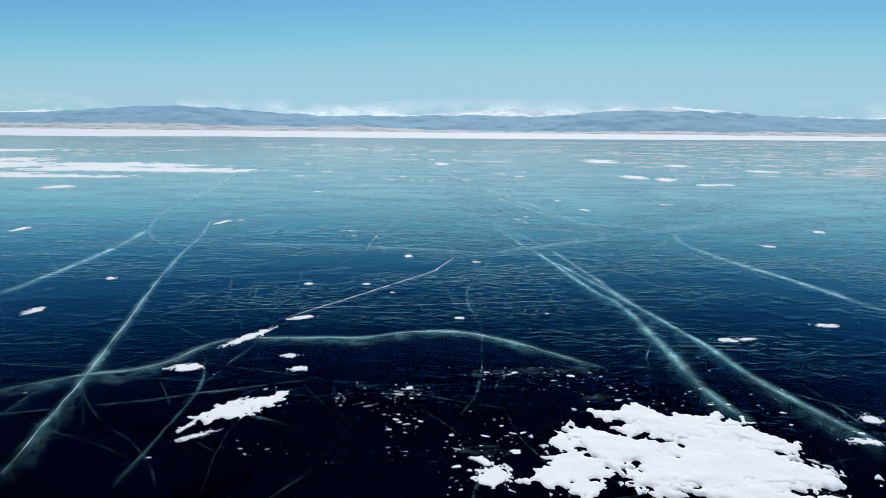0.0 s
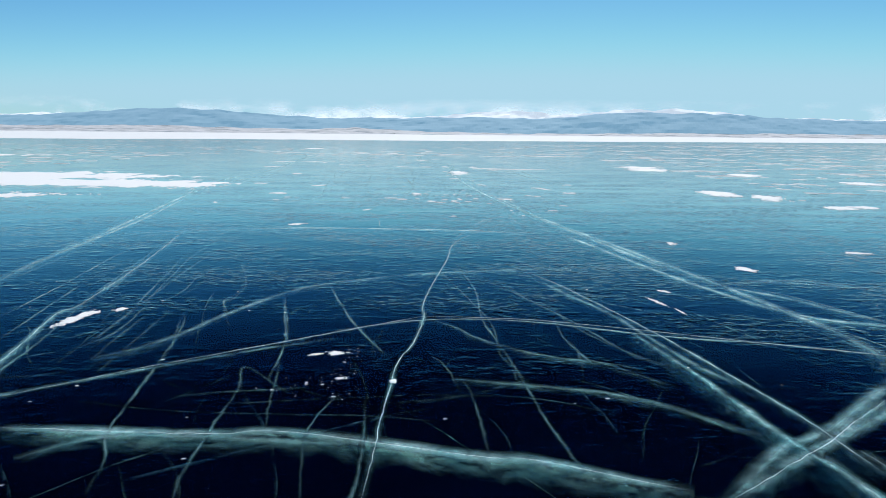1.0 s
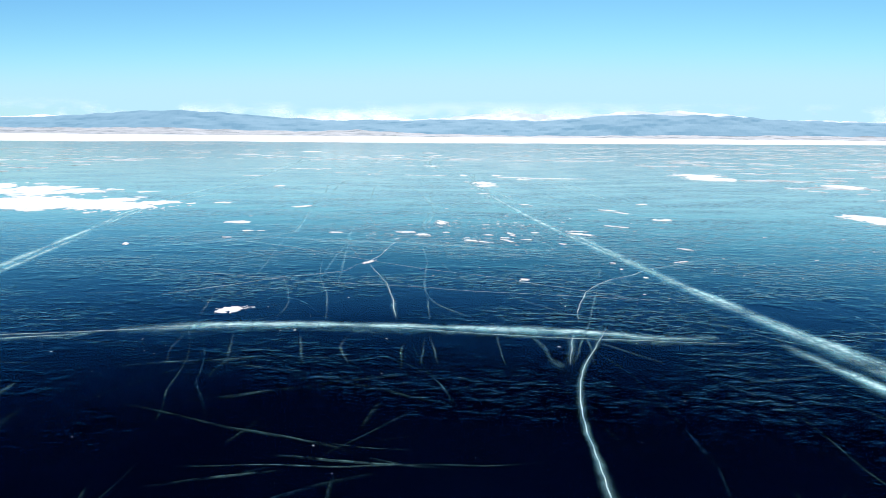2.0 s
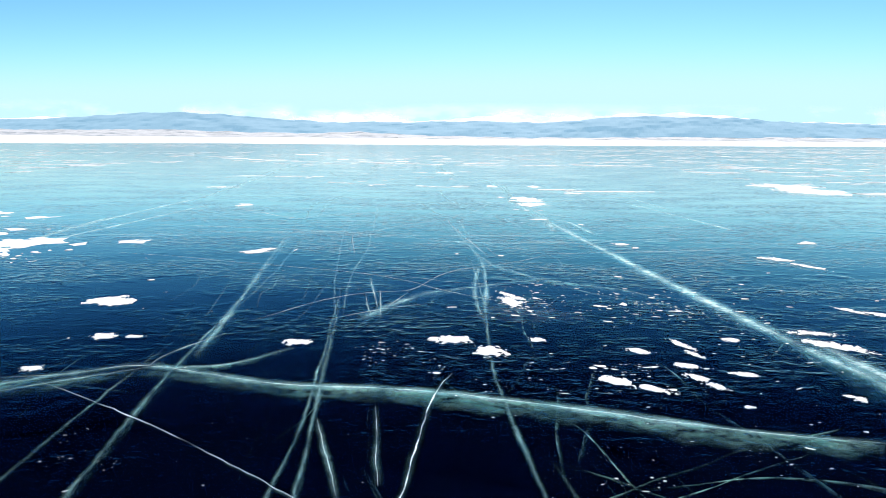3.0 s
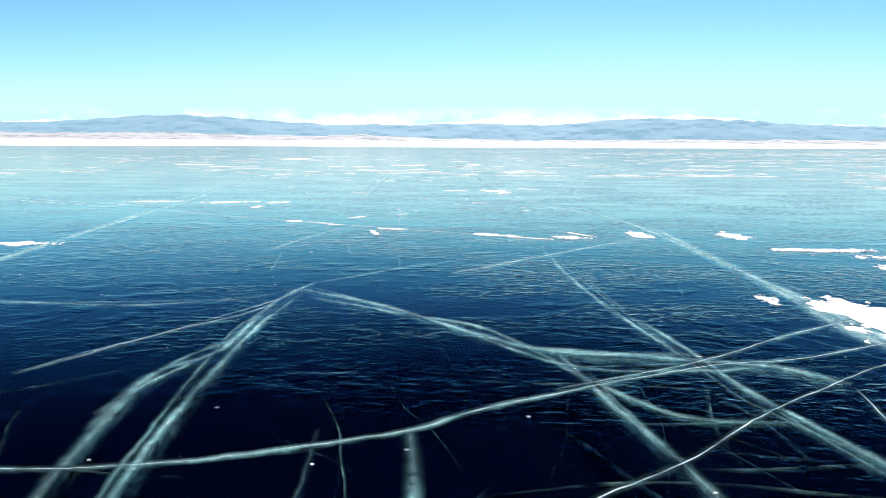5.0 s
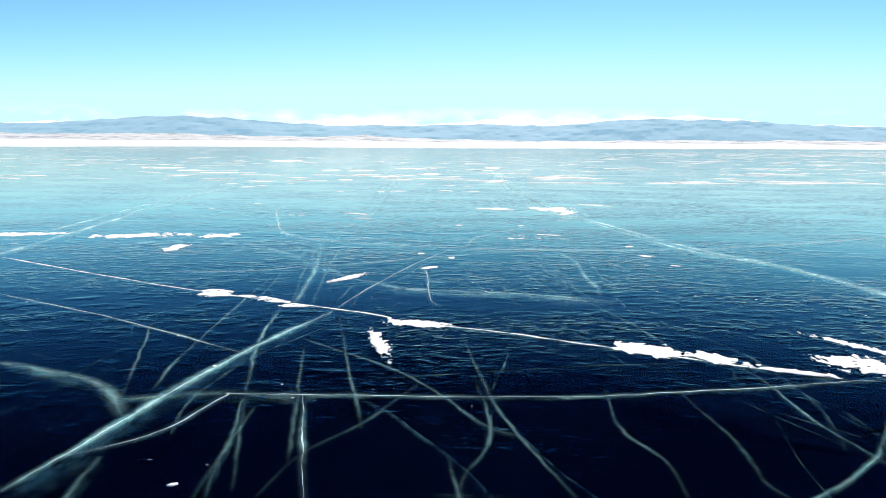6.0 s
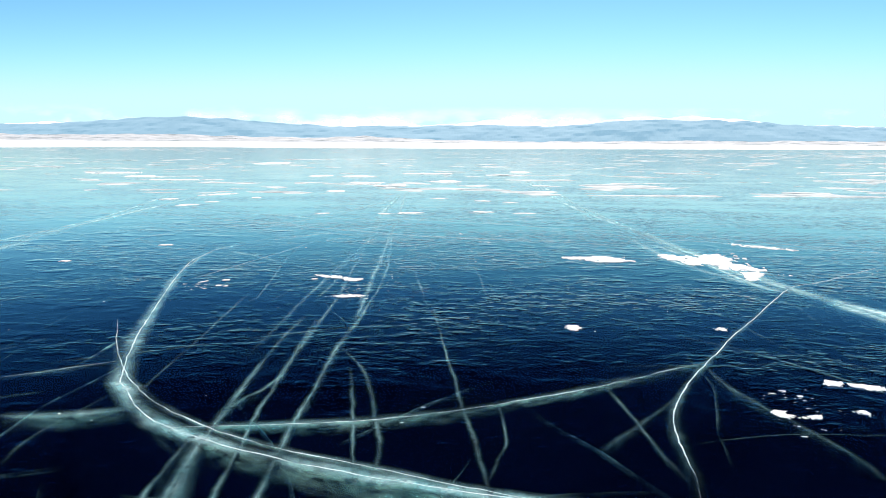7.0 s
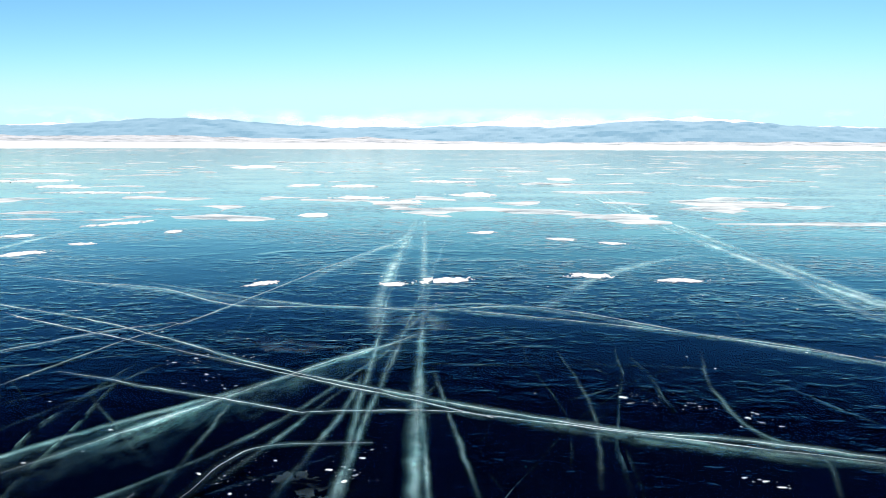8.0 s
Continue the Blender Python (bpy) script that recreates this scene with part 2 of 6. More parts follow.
def cloud_bank():
    """Low, torn cloud lying along the far range: a backdrop strip that glows by itself."""
    m = Nodes("low_cloud")
    soft = m.span(m.noise(0.0026, (1, 1, 2.4), 5.0, 0.55), 0.47, 0.68, 0.0, 0.8)
    up = m.add("Attribute")
    up.attribute_name = "down"
    m.link(m.calc("MULTIPLY", soft, m.span(up.outputs["Fac"], 0.0, 1.0, 1.0, 0.0)), m.bsdf.inputs["Alpha"])
    m.bsdf.inputs["Base Color"].default_value = (0.8, 0.8, 0.82, 1)
    # daylight on the cloud is painted as a pale pink glow
    m.bsdf.inputs["Emission Color"].default_value = (0.98, 0.92, 0.90, 1)
    m.bsdf.inputs["Emission Strength"].default_value = 0.95
    verts, faces, down = [], [], []
    for i in range(61):
        x = -3600 + 120 * i
        for k, z in enumerate((20, 120, 165, 240)):
            verts.append((x, 4870 - abs(x) * 0.03, z))
            down.append((0.0, 0.0, 0.35, 1.0)[k])
    for i in range(60):
        for k in range(3):
            faces.append((i * 4 + k, i * 4 + 4 + k, i * 4 + 5 + k, i * 4 + 1 + k))
    ob = mesh_object("backdrop_cloud_bank", verts, faces, m.material)
    ob.data.attributes.new("down", "FLOAT", "POINT").data.foreach_set("value", down)
    return tagged(ob, "thin white cloud bank lying over the far mountains", "cloud", kind="structure")


cloud_bank()


# ---- cracks ----
def smooth_way(points, step):
    """An even, smooth way through a few points."""
    p = [Vector(q) for q in points]
    p = [p[0] * 2 - p[1]] + p + [p[-1] * 2 - p[-2]]
    way = []
    for k in range(1, len(p) - 2):
        a, b, c, d = p[k - 1:k + 3]
        n = max(2, int((c - b).length / step))
        for i in range(n):
            t = i / n
            way.append(0.5 * (2 * b + (c - a) * t + (2 * a - 5 * b + 4 * c - d) * t * t + (3 * b - a - 3 * c + d) * t ** 3))
    way.append(p[-2])
    return way


crack_count = 0


def ice_crack(points, seam, depth, density):
    """One crack in the ice: a crushed white seam on the surface, a frosty veil hanging down into the clear ice."""
    global crack_count
    crack_count += 1
    seed = crack_count * 3.7
    far = all(q[1] > 122 or abs(q[0] + 0.09 * q[1]) > 16 for q in points)
    across = abs(points[-1][0] - points[0][0]) > abs(points[-1][1] - points[0][1])
    way = smooth_way(points, 0.4 if far else (0.15 if len(points) > 2 and points[-1][1] > 140 else 0.09))
    # off the way the frost on the cracks is left unswept
    aside = all(abs(q[0] + 0.09 * q[1]) > 6 for q in points) or (across and len(points) > 3 and density > 0.9 and depth >= 0.45)
    jag = 0.03
    line, along = [], 0.0
    for i, q in enumerate(way):
        t = (way[min(i + 1, len(way) - 1)] - way[max(i - 1, 0)]).normalized()
        if i:
            along += (q - way[i - 1]).length
        side = Vector((-t.y, t.x))
        end = min(1.0, i / 5, (len(way) - 1 - i) / 5)
        line.append((q + side * end * jag * (0.8 * fractal(along * 0.7, seed) + 0.5 * fractal(along * 4.0, seed + 9, 0.0, 5) + 0.3 * fractal(along * 6.5, seed + 21, 0.0, 2)), side, along))
    bold = across or seam > 0 or density >= 0.7
    if not bold:
        depth *= 0.65
    sheets = 0
    if depth > 0:
        # deep cracks are shattered zones: two or three faces that part on their way down
        leans = (0.05 * math.sin(seed),) if depth < 0.14 else ((0.16 if across else 0.22) + 0.08 * math.sin(seed), (-0.10 if across else -0.17) + 0.08 * math.sin(seed * 1.7))
        if depth > 0.3:
            leans += (0.02,)
        sheets = len(leans)
    rim = min(0.75, 0.8 * density) if far or aside else (min(0.6, 0.56 * density) if bold else 0.36 * density)
    if depth == 0 or (depth < 0.06 and not far):
        rim = 0.0
    if seam > 0.008 and (not across or depth < 0.3):
        rim *= 0.5
    dusted = rim > 0
    single = sheets + (rim > 0) + dusted + (seam > 0) == 1
    thing = None if single else new("ice_crack")
    n = len(line)

    def strip(name, rows, width, material, values=None, label=""):
        """One part: a band of rows of vertices, with its fade and frosting."""
        faces = [(i * width + j, (i + 1) * width + j, (i + 1) * width + j + 1, i * width + j + 1) for i in range(n - 1) for j in range(width - 1)]
        ob = mesh_object("ice_crack" if single else name, rows, faces, material, thing, "" if single else label)
        if values:
            for key, numbers in zip(("down", "frosting"), values):
                ob.data.attributes.new(key, "FLOAT", "POINT").data.foreach_set("value", numbers)
        return ob

    made = None
    if depth > 0:
        levels = (0.0, 0.12, 0.3, 0.5, 0.75, 1.0)
        share = ((1.0, 0.72, 0.5) if across else (0.55, 0.5, 0.5))[sheets - 1] * density
        for f, lean in enumerate(leans):
            verts, down, dens = [], [], []
            for i, (q, side, s) in enumerate(line):
                deep = depth * (1.1 + 0.45 * fractal(s * 0.8, seed + 4 + f, 2.0, 5) + 0.4 * fractal(s * 3.1, seed + 5 + f, 0.0, 4))
                end = min(1.0, 0.15 + i / 10, 0.15 + (n - 1 - i) / 10)
                end *= max(0.25, 0.8 + 1.1 * fractal(s * 1.2, seed + 15, 0.0, 5)) if depth < 0.2 else max(0.5, 0.95 + 0.6 * fractal(s * 0.5, seed + 15, 0.0, 4))
                for g in levels:
                    sway = lean * g * depth + 0.09 * depth * g * fractal(s * 1.9, g * 2 + f, seed)
                    c = q + side * (sway + 0.012 * (f - (sheets - 1) / 2))
                    verts.append((c.x, c.y, -0.006 - max(0.03, deep) * g))
                    down.append(g)
                    dens.append(share * end)
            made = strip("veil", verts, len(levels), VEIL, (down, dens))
    if rim > 0:
        # a breath of frost on the surface along the crack
        fade = max(12, 0.16 * n)
        wide = 0.1 + 0.25 * min(0.6, depth) if far or (aside and bold) else (0.05 + 0.15 * min(0.65, depth)) * ((1.0 if across else 0.75) if bold else 0.5)
        verts, down, dens = [], [], []
        for i, (q, side, s) in enumerate(line):
            w = wide * (1.35 + 0.6 * fractal(s * 0.6, seed + 12, 0.0, 5))
            end = min(1.0, 0.1 + i / fade, 0.1 + (n - 1 - i) / fade) * max(0.3, 0.95 + 0.7 * fractal(s * 0.45, seed + 17, 0.0, 5))
            for off, g in ((-w, 1.0), (-0.66 * w, 0.85), (-0.33 * w, 0.4), (0.0, 0.1), (0.33 * w, 0.4), (0.66 * w, 0.85), (w, 1.0)):
                c = q + side * off
                verts.append((c.x, c.y, -0.004))
                down.append(g)
                dens.append(rim * end)
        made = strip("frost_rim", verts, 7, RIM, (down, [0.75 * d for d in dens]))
        if dusted:
            spread = 0.9 if across else 0.65
            core = [(q.x + (x - q.x) * spread, q.y + (y - q.y) * spread, 0.002) for (x, y, z), q in zip(verts, (q for q, side, s in line for k in range(7)))]
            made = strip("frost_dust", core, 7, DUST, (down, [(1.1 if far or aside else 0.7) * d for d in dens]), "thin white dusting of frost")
    if seam > 0:
        verts = []
        if far and depth > 0:
            seam = seam * 1.5 + 0.03
        high = 0.0015
        for i, (q, side, s) in enumerate(line):
            end = min(1.0, 0.1 + i / 12, 0.1 + (n - 1 - i) / 12)
            w = (0.0034 + 0.14 * min(seam, 0.03) + 0.2 * max(0.0, seam - 0.03)) * end * max(0.05, 0.8 + 1.1 * fractal(s * 2.3, seed + 6, 0.0, 5) + 0.6 * fractal(s * 13, seed + 8, 0.0, 2))
            if depth == 0 and fractal(s * 7.0, seed + 2, 0.0, 3) < 0.05:
                w *= 0.08
            for off, z in ((-w, 0.001), (-w * 0.5, high * 0.8), (w * 0.45, high), (w, 0.001)):
                c = q + side * off
                verts.append((c.x, c.y, z))
        made = strip("seam", verts, 4, SNOW if seam > 0.03 else SEAM, None, "white crushed ice seam")
    if seam > 0.03:
        label = "wide crack in the lake ice filled with white snow"
    elif seam > 0.008 and depth > 0.3:
        label = "white crack with a deep pale green veil in the ice"
    elif seam > 0.008:
        label = "fine white hairline crack across the dark lake ice"
    elif depth > 0.3:
        label = "broad misty blue-green crack veil inside the clear ice"
    else:
        label = "faint thin pale crack inside the dark clear ice"
    tagged(thing or made, label, "ice crack", "cracks in the lake ice")


# cracks through the ice: way along the surface, width of the seam, depth and density of the veil
ice_crack([(6.28, 27.81), (6.6, 28.17), (6.18, 33.17), (2.7, 54.62), (0.81, 75.68), (0.63, 79.17), (0.73, 99.11), (-1.36, 105.34), (-2.91, 116.78), (-3.27, 133.92), (-3.51, 138.04)], 0, 0.65, 1.9)
ice_crack([(4.52, 11.14), (4.37, 12.47), (4.45, 17.05), (4.13, 18.73), (3.64, 23.48), (3.38, 24.89), (3.14, 27.09), (2.77, 29.53)], 0, 0.6, 1.4)
ice_crack([(3.54, 24.66), (3.62, 23.45)], 0, 0.7, 0.95)
ice_crack([(-2.45, 66), (-2.1, 63.97)], 0, 0.6, 1)
ice_crack([(-10.62, 122), (-10.14, 123.96)], 0, 0.5, 1.2)
ice_crack([(-10.55, 122.7), (-10.34, 123.17), (-10.08, 122.42)], 0, 0.55, 1)
ice_crack([(-11.31, 33.73), (-11.94, 37.32), (-12.46, 41.1), (-15.06, 57.39), (-16.04, 62.22), (-16.89, 72.25), (-16.63, 83.62), (-16.75, 86.49), (-18.69, 109.55), (-19.36, 113.3), (-19.28, 116.63), (-19.68, 119.85), (-19.61, 123.13)], 0, 0.6, 0.9)
ice_crack([(-13.24, 118.33), (-11.19, 121.17), (-10.67, 121.75), (-10.35, 122.27)], 0.006, 0.5, 0.95)
ice_crack([(-13.88, 113.51), (-14.02, 114.35), (-14.18, 116.62), (-13.73, 117.58)], 0.006, 0.5, 0.95)
ice_crack([(-7.95, 43.32), (-6.05, 43.75), (-3.14, 43.72), (0.38, 43.38), (1.6, 43.01), (2.78, 43.07)], 0.014, 0.45, 0.95)
ice_crack([(-2.12, 65.32), (-2.98, 72.35), (-3.17, 74.65)], 0.014, 0.5, 0.85)
ice_crack([(-4.02, 9.66), (-4.6, 12.71), (-6.15, 19.61), (-7.01, 24.05), (-7.44, 26.72), (-8.3, 30.5), (-8.26, 31.62), (-8.98, 36.7), (-10.14, 43.28)], 0.004, 0.55, 0.75)
ice_crack([(-5.97, 88.68), (-1.42, 93.39), (-0.2, 94.32)], 0.04, 0.5, 0.75)
ice_crack([(-9.33, 84.11), (-9.25, 85.66), (-8.82, 87.75)], 0, 0.4, 1)
ice_crack([(-11.25, 103.39), (-9.54, 100.52)], 0, 0.4, 1)
ice_crack([(-14.19, 116.42), (-14.09, 114.5), (-12.95, 109.7), (-12.39, 107.81), (-12.03, 107.08), (-11.21, 106.1), (-9.02, 105.09), (-5.61, 104.45), (-0.65, 104.56)], 0.015, 0.45, 0.85)
ice_crack([(-6.15, 25.16), (-3.63, 25.01), (-3.05, 25.11), (-2.28, 24.99), (-0.35, 24.43), (0.27, 24.34), (1.79, 23.66)], 0.004, 0.55, 0.7)
ice_crack([(-9.66, 54.73), (-8.8, 54.89), (-7.83, 55.27), (-5.68, 54.53), (-3.48, 54.23), (-0.06, 53.07), (1.49, 52.7)], 0.006, 0.45, 0.85)
ice_crack([(5.38, 26.23), (3.5, 24.59), (2.14, 23.52)], 0.012, 0.5, 0.75)
ice_crack([(-9.11, 100.19), (-8.36, 99.49), (-8.11, 99.35), (-5.97, 98.99), (-5.58, 98.7), (-4.51, 98.29)], 0, 0.5, 0.75)
ice_crack([(0.28, 43.38), (-0.13, 41.49)], 0.014, 0.5, 0.7)
ice_crack([(-10.95, 91.48), (-10.19, 94.84), (-9.26, 97.57)], 0.006, 0.42, 0.85)
ice_crack([(-6.1, 70.23), (-5.15, 72.21), (-4.55, 73.2), (-3.66, 74.24), (-3.17, 74.65)], 0.018, 0.38, 0.85)
ice_crack([(-9.17, 100.19), (-8.92, 100.06), (-8.66, 99.78)], 0, 0.4, 0.85)
ice_crack([(-5.02, 58.02), (-4.55, 59.14), (-4.16, 59.84), (-3.69, 60.48), (-2.04, 61.49), (-1.3, 61.87), (-0.84, 62.01)], 0, 0.45, 0.75)
ice_crack([(-2.44, 67.18), (-2.6, 73.88), (-2.28, 76.47)], 0, 0.4, 0.75)
ice_crack([(-4.96, 11.22), (-4.95, 12.11), (-4.75, 12.81)], 0, 0.5, 0.6)
ice_crack([(-0.53, 43.11), (-0.36, 42.49), (-0.37, 41.83), (-0.21, 41.47)], 0, 0.5, 0.6)
ice_crack([(-34.15, 112.19), (-26.45, 107.75), (-20.38, 104.85), (-18.29, 105.06)], 0.3, 0, 0)
ice_crack([(-47.57, 117.08), (-37.51, 113.87), (-26.86, 107.09), (-20.03, 103.65)], 0.3, 0, 0)
ice_crack([(-3.16, 74.3), (-2.4, 65.52), (-2.14, 64.05), (-1.27, 62.28), (-0.89, 61.88), (0.48, 60.96), (1.21, 60.09)], 0, 0.35, 0.8)
ice_crack([(-5.49, 12.1), (-4.62, 12.74), (-4.06, 12.95), (-3.62, 13.35), (-3.08, 14.52), (-1.56, 14.72), (-0.77, 14.74), (0.01, 15.08), (0.83, 15.13), (1.52, 14.79), (2.31, 14.05), (3.06, 13.2)], 0.004, 0.45, 0.6)
ice_crack([(-12.9, 106.37), (-12.38, 106.38), (-11.67, 106.58)], 0, 0.35, 0.75)
ice_crack([(-9.68, 97.94), (-10.04, 102.45), (-10.11, 107.66), (-9.9, 113.4), (-10.3, 122.01), (-10.17, 128.84)], 0, 0.4, 0.65)
ice_crack([(-11.81, 70.25), (-9.84, 70.43), (-8.74, 70.39), (-6.95, 70.47), (-6.06, 69.86), (-4.82, 69.51), (-3.82, 69.76), (-2.12, 69.71), (0.31, 69.97), (1.73, 69.46)], 0.03, 0.22, 1)
ice_crack([(-2.68, 58.04), (-2.75, 60.31), (-2.58, 62.68), (-2.44, 63.67)], 0, 0.35, 0.7)
ice_crack([(-13.17, 105.44), (-12.15, 104.54), (-11.3, 103.57), (-10.51, 102.44), (-9.58, 100.75), (-9.26, 100.37)], 0, 0.35, 0.7)
ice_crack([(1.11, 23.01), (2.02, 23.48), (3.21, 24.72), (3.96, 25.19), (6, 26.98), (8.04, 28.43), (10.31, 29.84), (14.37, 33.97)], 0, 0.4, 0.6)
ice_crack([(-6.78, 47.81), (-6.86, 49.57), (-7.34, 54.32), (-7.66, 59.48), (-8.34, 66.97)], 0, 0.4, 0.6)
ice_crack([(-5.35, 58.14), (-5.68, 62.33), (-5.7, 66.81), (-5.92, 69.92), (-5.96, 71.7), (-6.48, 78.96)], 0, 0.4, 0.6)
ice_crack([(-12.98, 94.77), (-11.62, 94.16), (-11.05, 93.62), (-10.7, 93.06)], 0, 0.4, 0.6)
ice_crack([(-11.06, 111.28), (-10.82, 115.11), (-10.76, 118), (-10.95, 126.72), (-10.95, 130.59)], 0, 0.4, 0.6)
ice_crack([(-10.06, 88.63), (-10.47, 92.12)], 0, 0.4, 0.6)
ice_crack([(-9.94, 80.28), (-9.75, 81.3), (-9.32, 82.71)], 0, 0.3, 0.8)
ice_crack([(-6.34, 27.85), (-5.7, 28.63), (-5.34, 29.52), (-5.01, 30.69), (-4.28, 32.55), (-3.52, 33.62), (-1.99, 34.64), (-0.96, 35.04), (1.86, 35.75), (5.29, 36.17)], 0, 0.38, 0.6)
ice_crack([(6.01, 51.45), (3.7, 49.81), (2.82, 48.82), (2.18, 48.24), (1.68, 47.59), (1.35, 47.02), (1.04, 46.23), (0.65, 44.85), (0.55, 44.24)], 0.016, 0.32, 0.65)
ice_crack([(-1.01, 30.48), (-0.46, 29.84), (-0.12, 29.15), (0.54, 28.46), (1.16, 28.02), (1.78, 27.78), (2.62, 26.73)], 0, 0.4, 0.55)
ice_crack([(4, 24.04), (3.82, 26.06), (3.14, 29.7), (2.22, 33.35), (1.54, 35.43)], 0.006, 0.38, 0.55)
ice_crack([(-3.18, 122.19), (-3.08, 113.66), (-2.73, 112.1)], 0, 0.25, 0.85)
ice_crack([(2.27, 23.21), (1.33, 19.01), (1.22, 17.65), (1.25, 16.68), (1.41, 15.99)], 0, 0.4, 0.5)
ice_crack([(-4.53, 47.14), (-5.58, 59.58)], 0, 0.4, 0.5)
ice_crack([(-9.32, 91.4), (-9.6, 93.48), (-10.03, 95.87), (-10.18, 97.95)], 0, 0.35, 0.55)
ice_crack([(-10.07, 98.21), (-10.46, 101.39), (-10.84, 106.05), (-10.58, 107.28), (-10.56, 108.29), (-10.53, 111.84), (-10.72, 118.01), (-10.6, 121.75)], 0, 0.35, 0.55)
ice_crack([(-2.38, 15.98), (0.28, 20.4), (0.67, 21.35), (1.11, 23.01)], 0.06, 0.25, 0.5)
ice_crack([(-7.56, 58), (-7.58, 60.82), (-8.01, 68.02), (-9.37, 82.34), (-9.18, 84.86), (-8.78, 87.25)], 0, 0.4, 0.45)
ice_crack([(-3.4, 92.5), (-2.79, 82.38), (-2.48, 80.36), (-1.43, 77.84), (-0.91, 74.92), (-0.58, 74.2), (-0.44, 73.66)], 0, 0.3, 0.6)
ice_crack([(-5.48, 58.25), (-6.03, 62.04), (-7.15, 72.87), (-7.45, 79.92)], 0, 0.35, 0.5)
ice_crack([(-10.84, 111.46), (-10.7, 114.02)], 0, 0.35, 0.5)
ice_crack([(-9.21, 97.84), (-9.02, 98.76), (-8.12, 102.08), (-7.21, 104.48)], 0.012, 0.25, 0.65)
ice_crack([(-9.34, 54.2), (-7.81, 55.21)], 0.004, 0.3, 0.55)
ice_crack([(-4.82, 69.24), (-3.92, 68.76), (-3.24, 68.21), (-1.21, 67.93), (-0.69, 68.15), (0.03, 68.12), (1, 68.28)], 0.008, 0.2, 0.8)
ice_crack([(6.44, 33.81), (7.24, 32.61), (8.03, 30.42)], 0, 0.3, 0.55)
ice_crack([(-2.64, 65.44), (-2.6, 59.72), (-2.73, 55.17), (-2.5, 50.8), (-2.41, 46.28), (-1.48, 44.24)], 0, 0.25, 0.65)
ice_crack([(-17.86, 102.67), (-12.65, 99.43), (-8.69, 97.4), (-8.2, 96.97), (-6.52, 96.26), (-3.24, 94.55), (-2.74, 94.45)], 0.1, 0.15, 0.4)
ice_crack([(-17.76, 126.05), (-16.21, 125.42), (-14.77, 124.99), (-13.11, 123.79), (-11.58, 123.76), (-10.36, 123.55), (-8.56, 123.75), (-6.4, 122.06), (-5.03, 121.21)], 0.016, 0.22, 0.65)
ice_crack([(-10.85, 106.07), (-10.88, 108.52), (-10.8, 110.25)], 0, 0.35, 0.45)
ice_crack([(-6.87, 104.89), (-6.31, 107.03), (-3.79, 110.81), (-2.49, 112.59), (-1.7, 113.14), (0.76, 115.1)], 0.02, 0.25, 0.55)
ice_crack([(-11.21, 106.1), (-9.71, 106.25), (-8.75, 106.52), (-7.49, 107.08), (-5.56, 108.18)], 0.01, 0.22, 0.65)
ice_crack([(-11.7, 38.92), (-11.06, 33.27), (-10.15, 29.43), (-9.44, 27.37), (-8.69, 26), (-7.93, 25.11), (-6.93, 24.42)], 0, 0.25, 0.6)
ice_crack([(-3.67, 73.87), (-3.27, 72.29), (-3.05, 71.75)], 0, 0.3, 0.5)
ice_crack([(-13.4, 101.02), (-12.5, 100.98), (-11.44, 101.18), (-10.85, 101.5), (-10.51, 101.83), (-10.1, 102)], 0.006, 0.25, 0.55)
ice_crack([(-6.76, 28.55), (-7.41, 35.88), (-7.55, 39.62)], 0, 0.35, 0.4)
ice_crack([(-5.71, 107.97), (-5.69, 107.21), (-5.35, 105.7), (-5.33, 105.19)], 0, 0.4, 0.35)
ice_crack([(-14.1, 116.46), (-13.69, 118.23), (-11.7, 120.46), (-10.23, 122.34)], 0, 0.2, 0.7)
ice_crack([(-10.1, 102), (-9.51, 102.1), (-7.47, 103.25), (-5.14, 104.42)], 0.006, 0.22, 0.6)
ice_crack([(-2.41, 76.15), (-2.55, 74.46), (-2.62, 71.74)], 0, 0.25, 0.55)
ice_crack([(-8.26, 65.26), (-8.54, 68.67), (-9.01, 71.66), (-9.19, 75.22), (-9.46, 78.01), (-9.91, 80.98)], 0, 0.35, 0.38)
ice_crack([(-13.23, 78.76), (-11.69, 77.2), (-10.29, 75.44), (-9.27, 74.5)], 0.13, 0, 0)
ice_crack([(-10.92, 93.54), (-9.85, 93.73), (-8.83, 93.58)], 0, 0.25, 0.5)
ice_crack([(-10.88, 97.92), (-10.75, 99.1), (-10.89, 101.62), (-10.95, 106.04)], 0, 0.25, 0.5)
ice_crack([(-11.18, 118), (-10.92, 119.7), (-10.88, 120.68)], 0, 0.25, 0.5)
ice_crack([(-4.38, 82.53), (-3.75, 77.97), (-3.13, 74.87)], 0, 0.25, 0.5)
ice_crack([(0.49, 81.04), (0.85, 79.67), (1.37, 78.52), (1.76, 77.19)], 0, 0.25, 0.5)
ice_crack([(-3.54, 91.21), (-3.25, 90.53), (-3.14, 89.57)], 0, 0.22, 0.55)
ice_crack([(-10.48, 68.08), (-10, 68.52), (-9.36, 68.77), (-8.73, 69.16), (-7.52, 70.2)], 0, 0.2, 0.6)
ice_crack([(-4.77, 101.77), (-4.94, 100.28), (-4.94, 99.34), (-4.67, 98.1)], 0, 0.3, 0.38)
ice_crack([(-10.69, 93.8), (-10.85, 95.31), (-10.97, 100.46)], 0, 0.25, 0.45)
ice_crack([(-7.81, 55.21), (-6.7, 55.37), (-5.87, 56.25)], 0, 0.2, 0.55)
ice_crack([(-3.77, 94.75), (-3.7, 94.13), (-3.73, 92.97), (-3.6, 92.09)], 0, 0.22, 0.5)
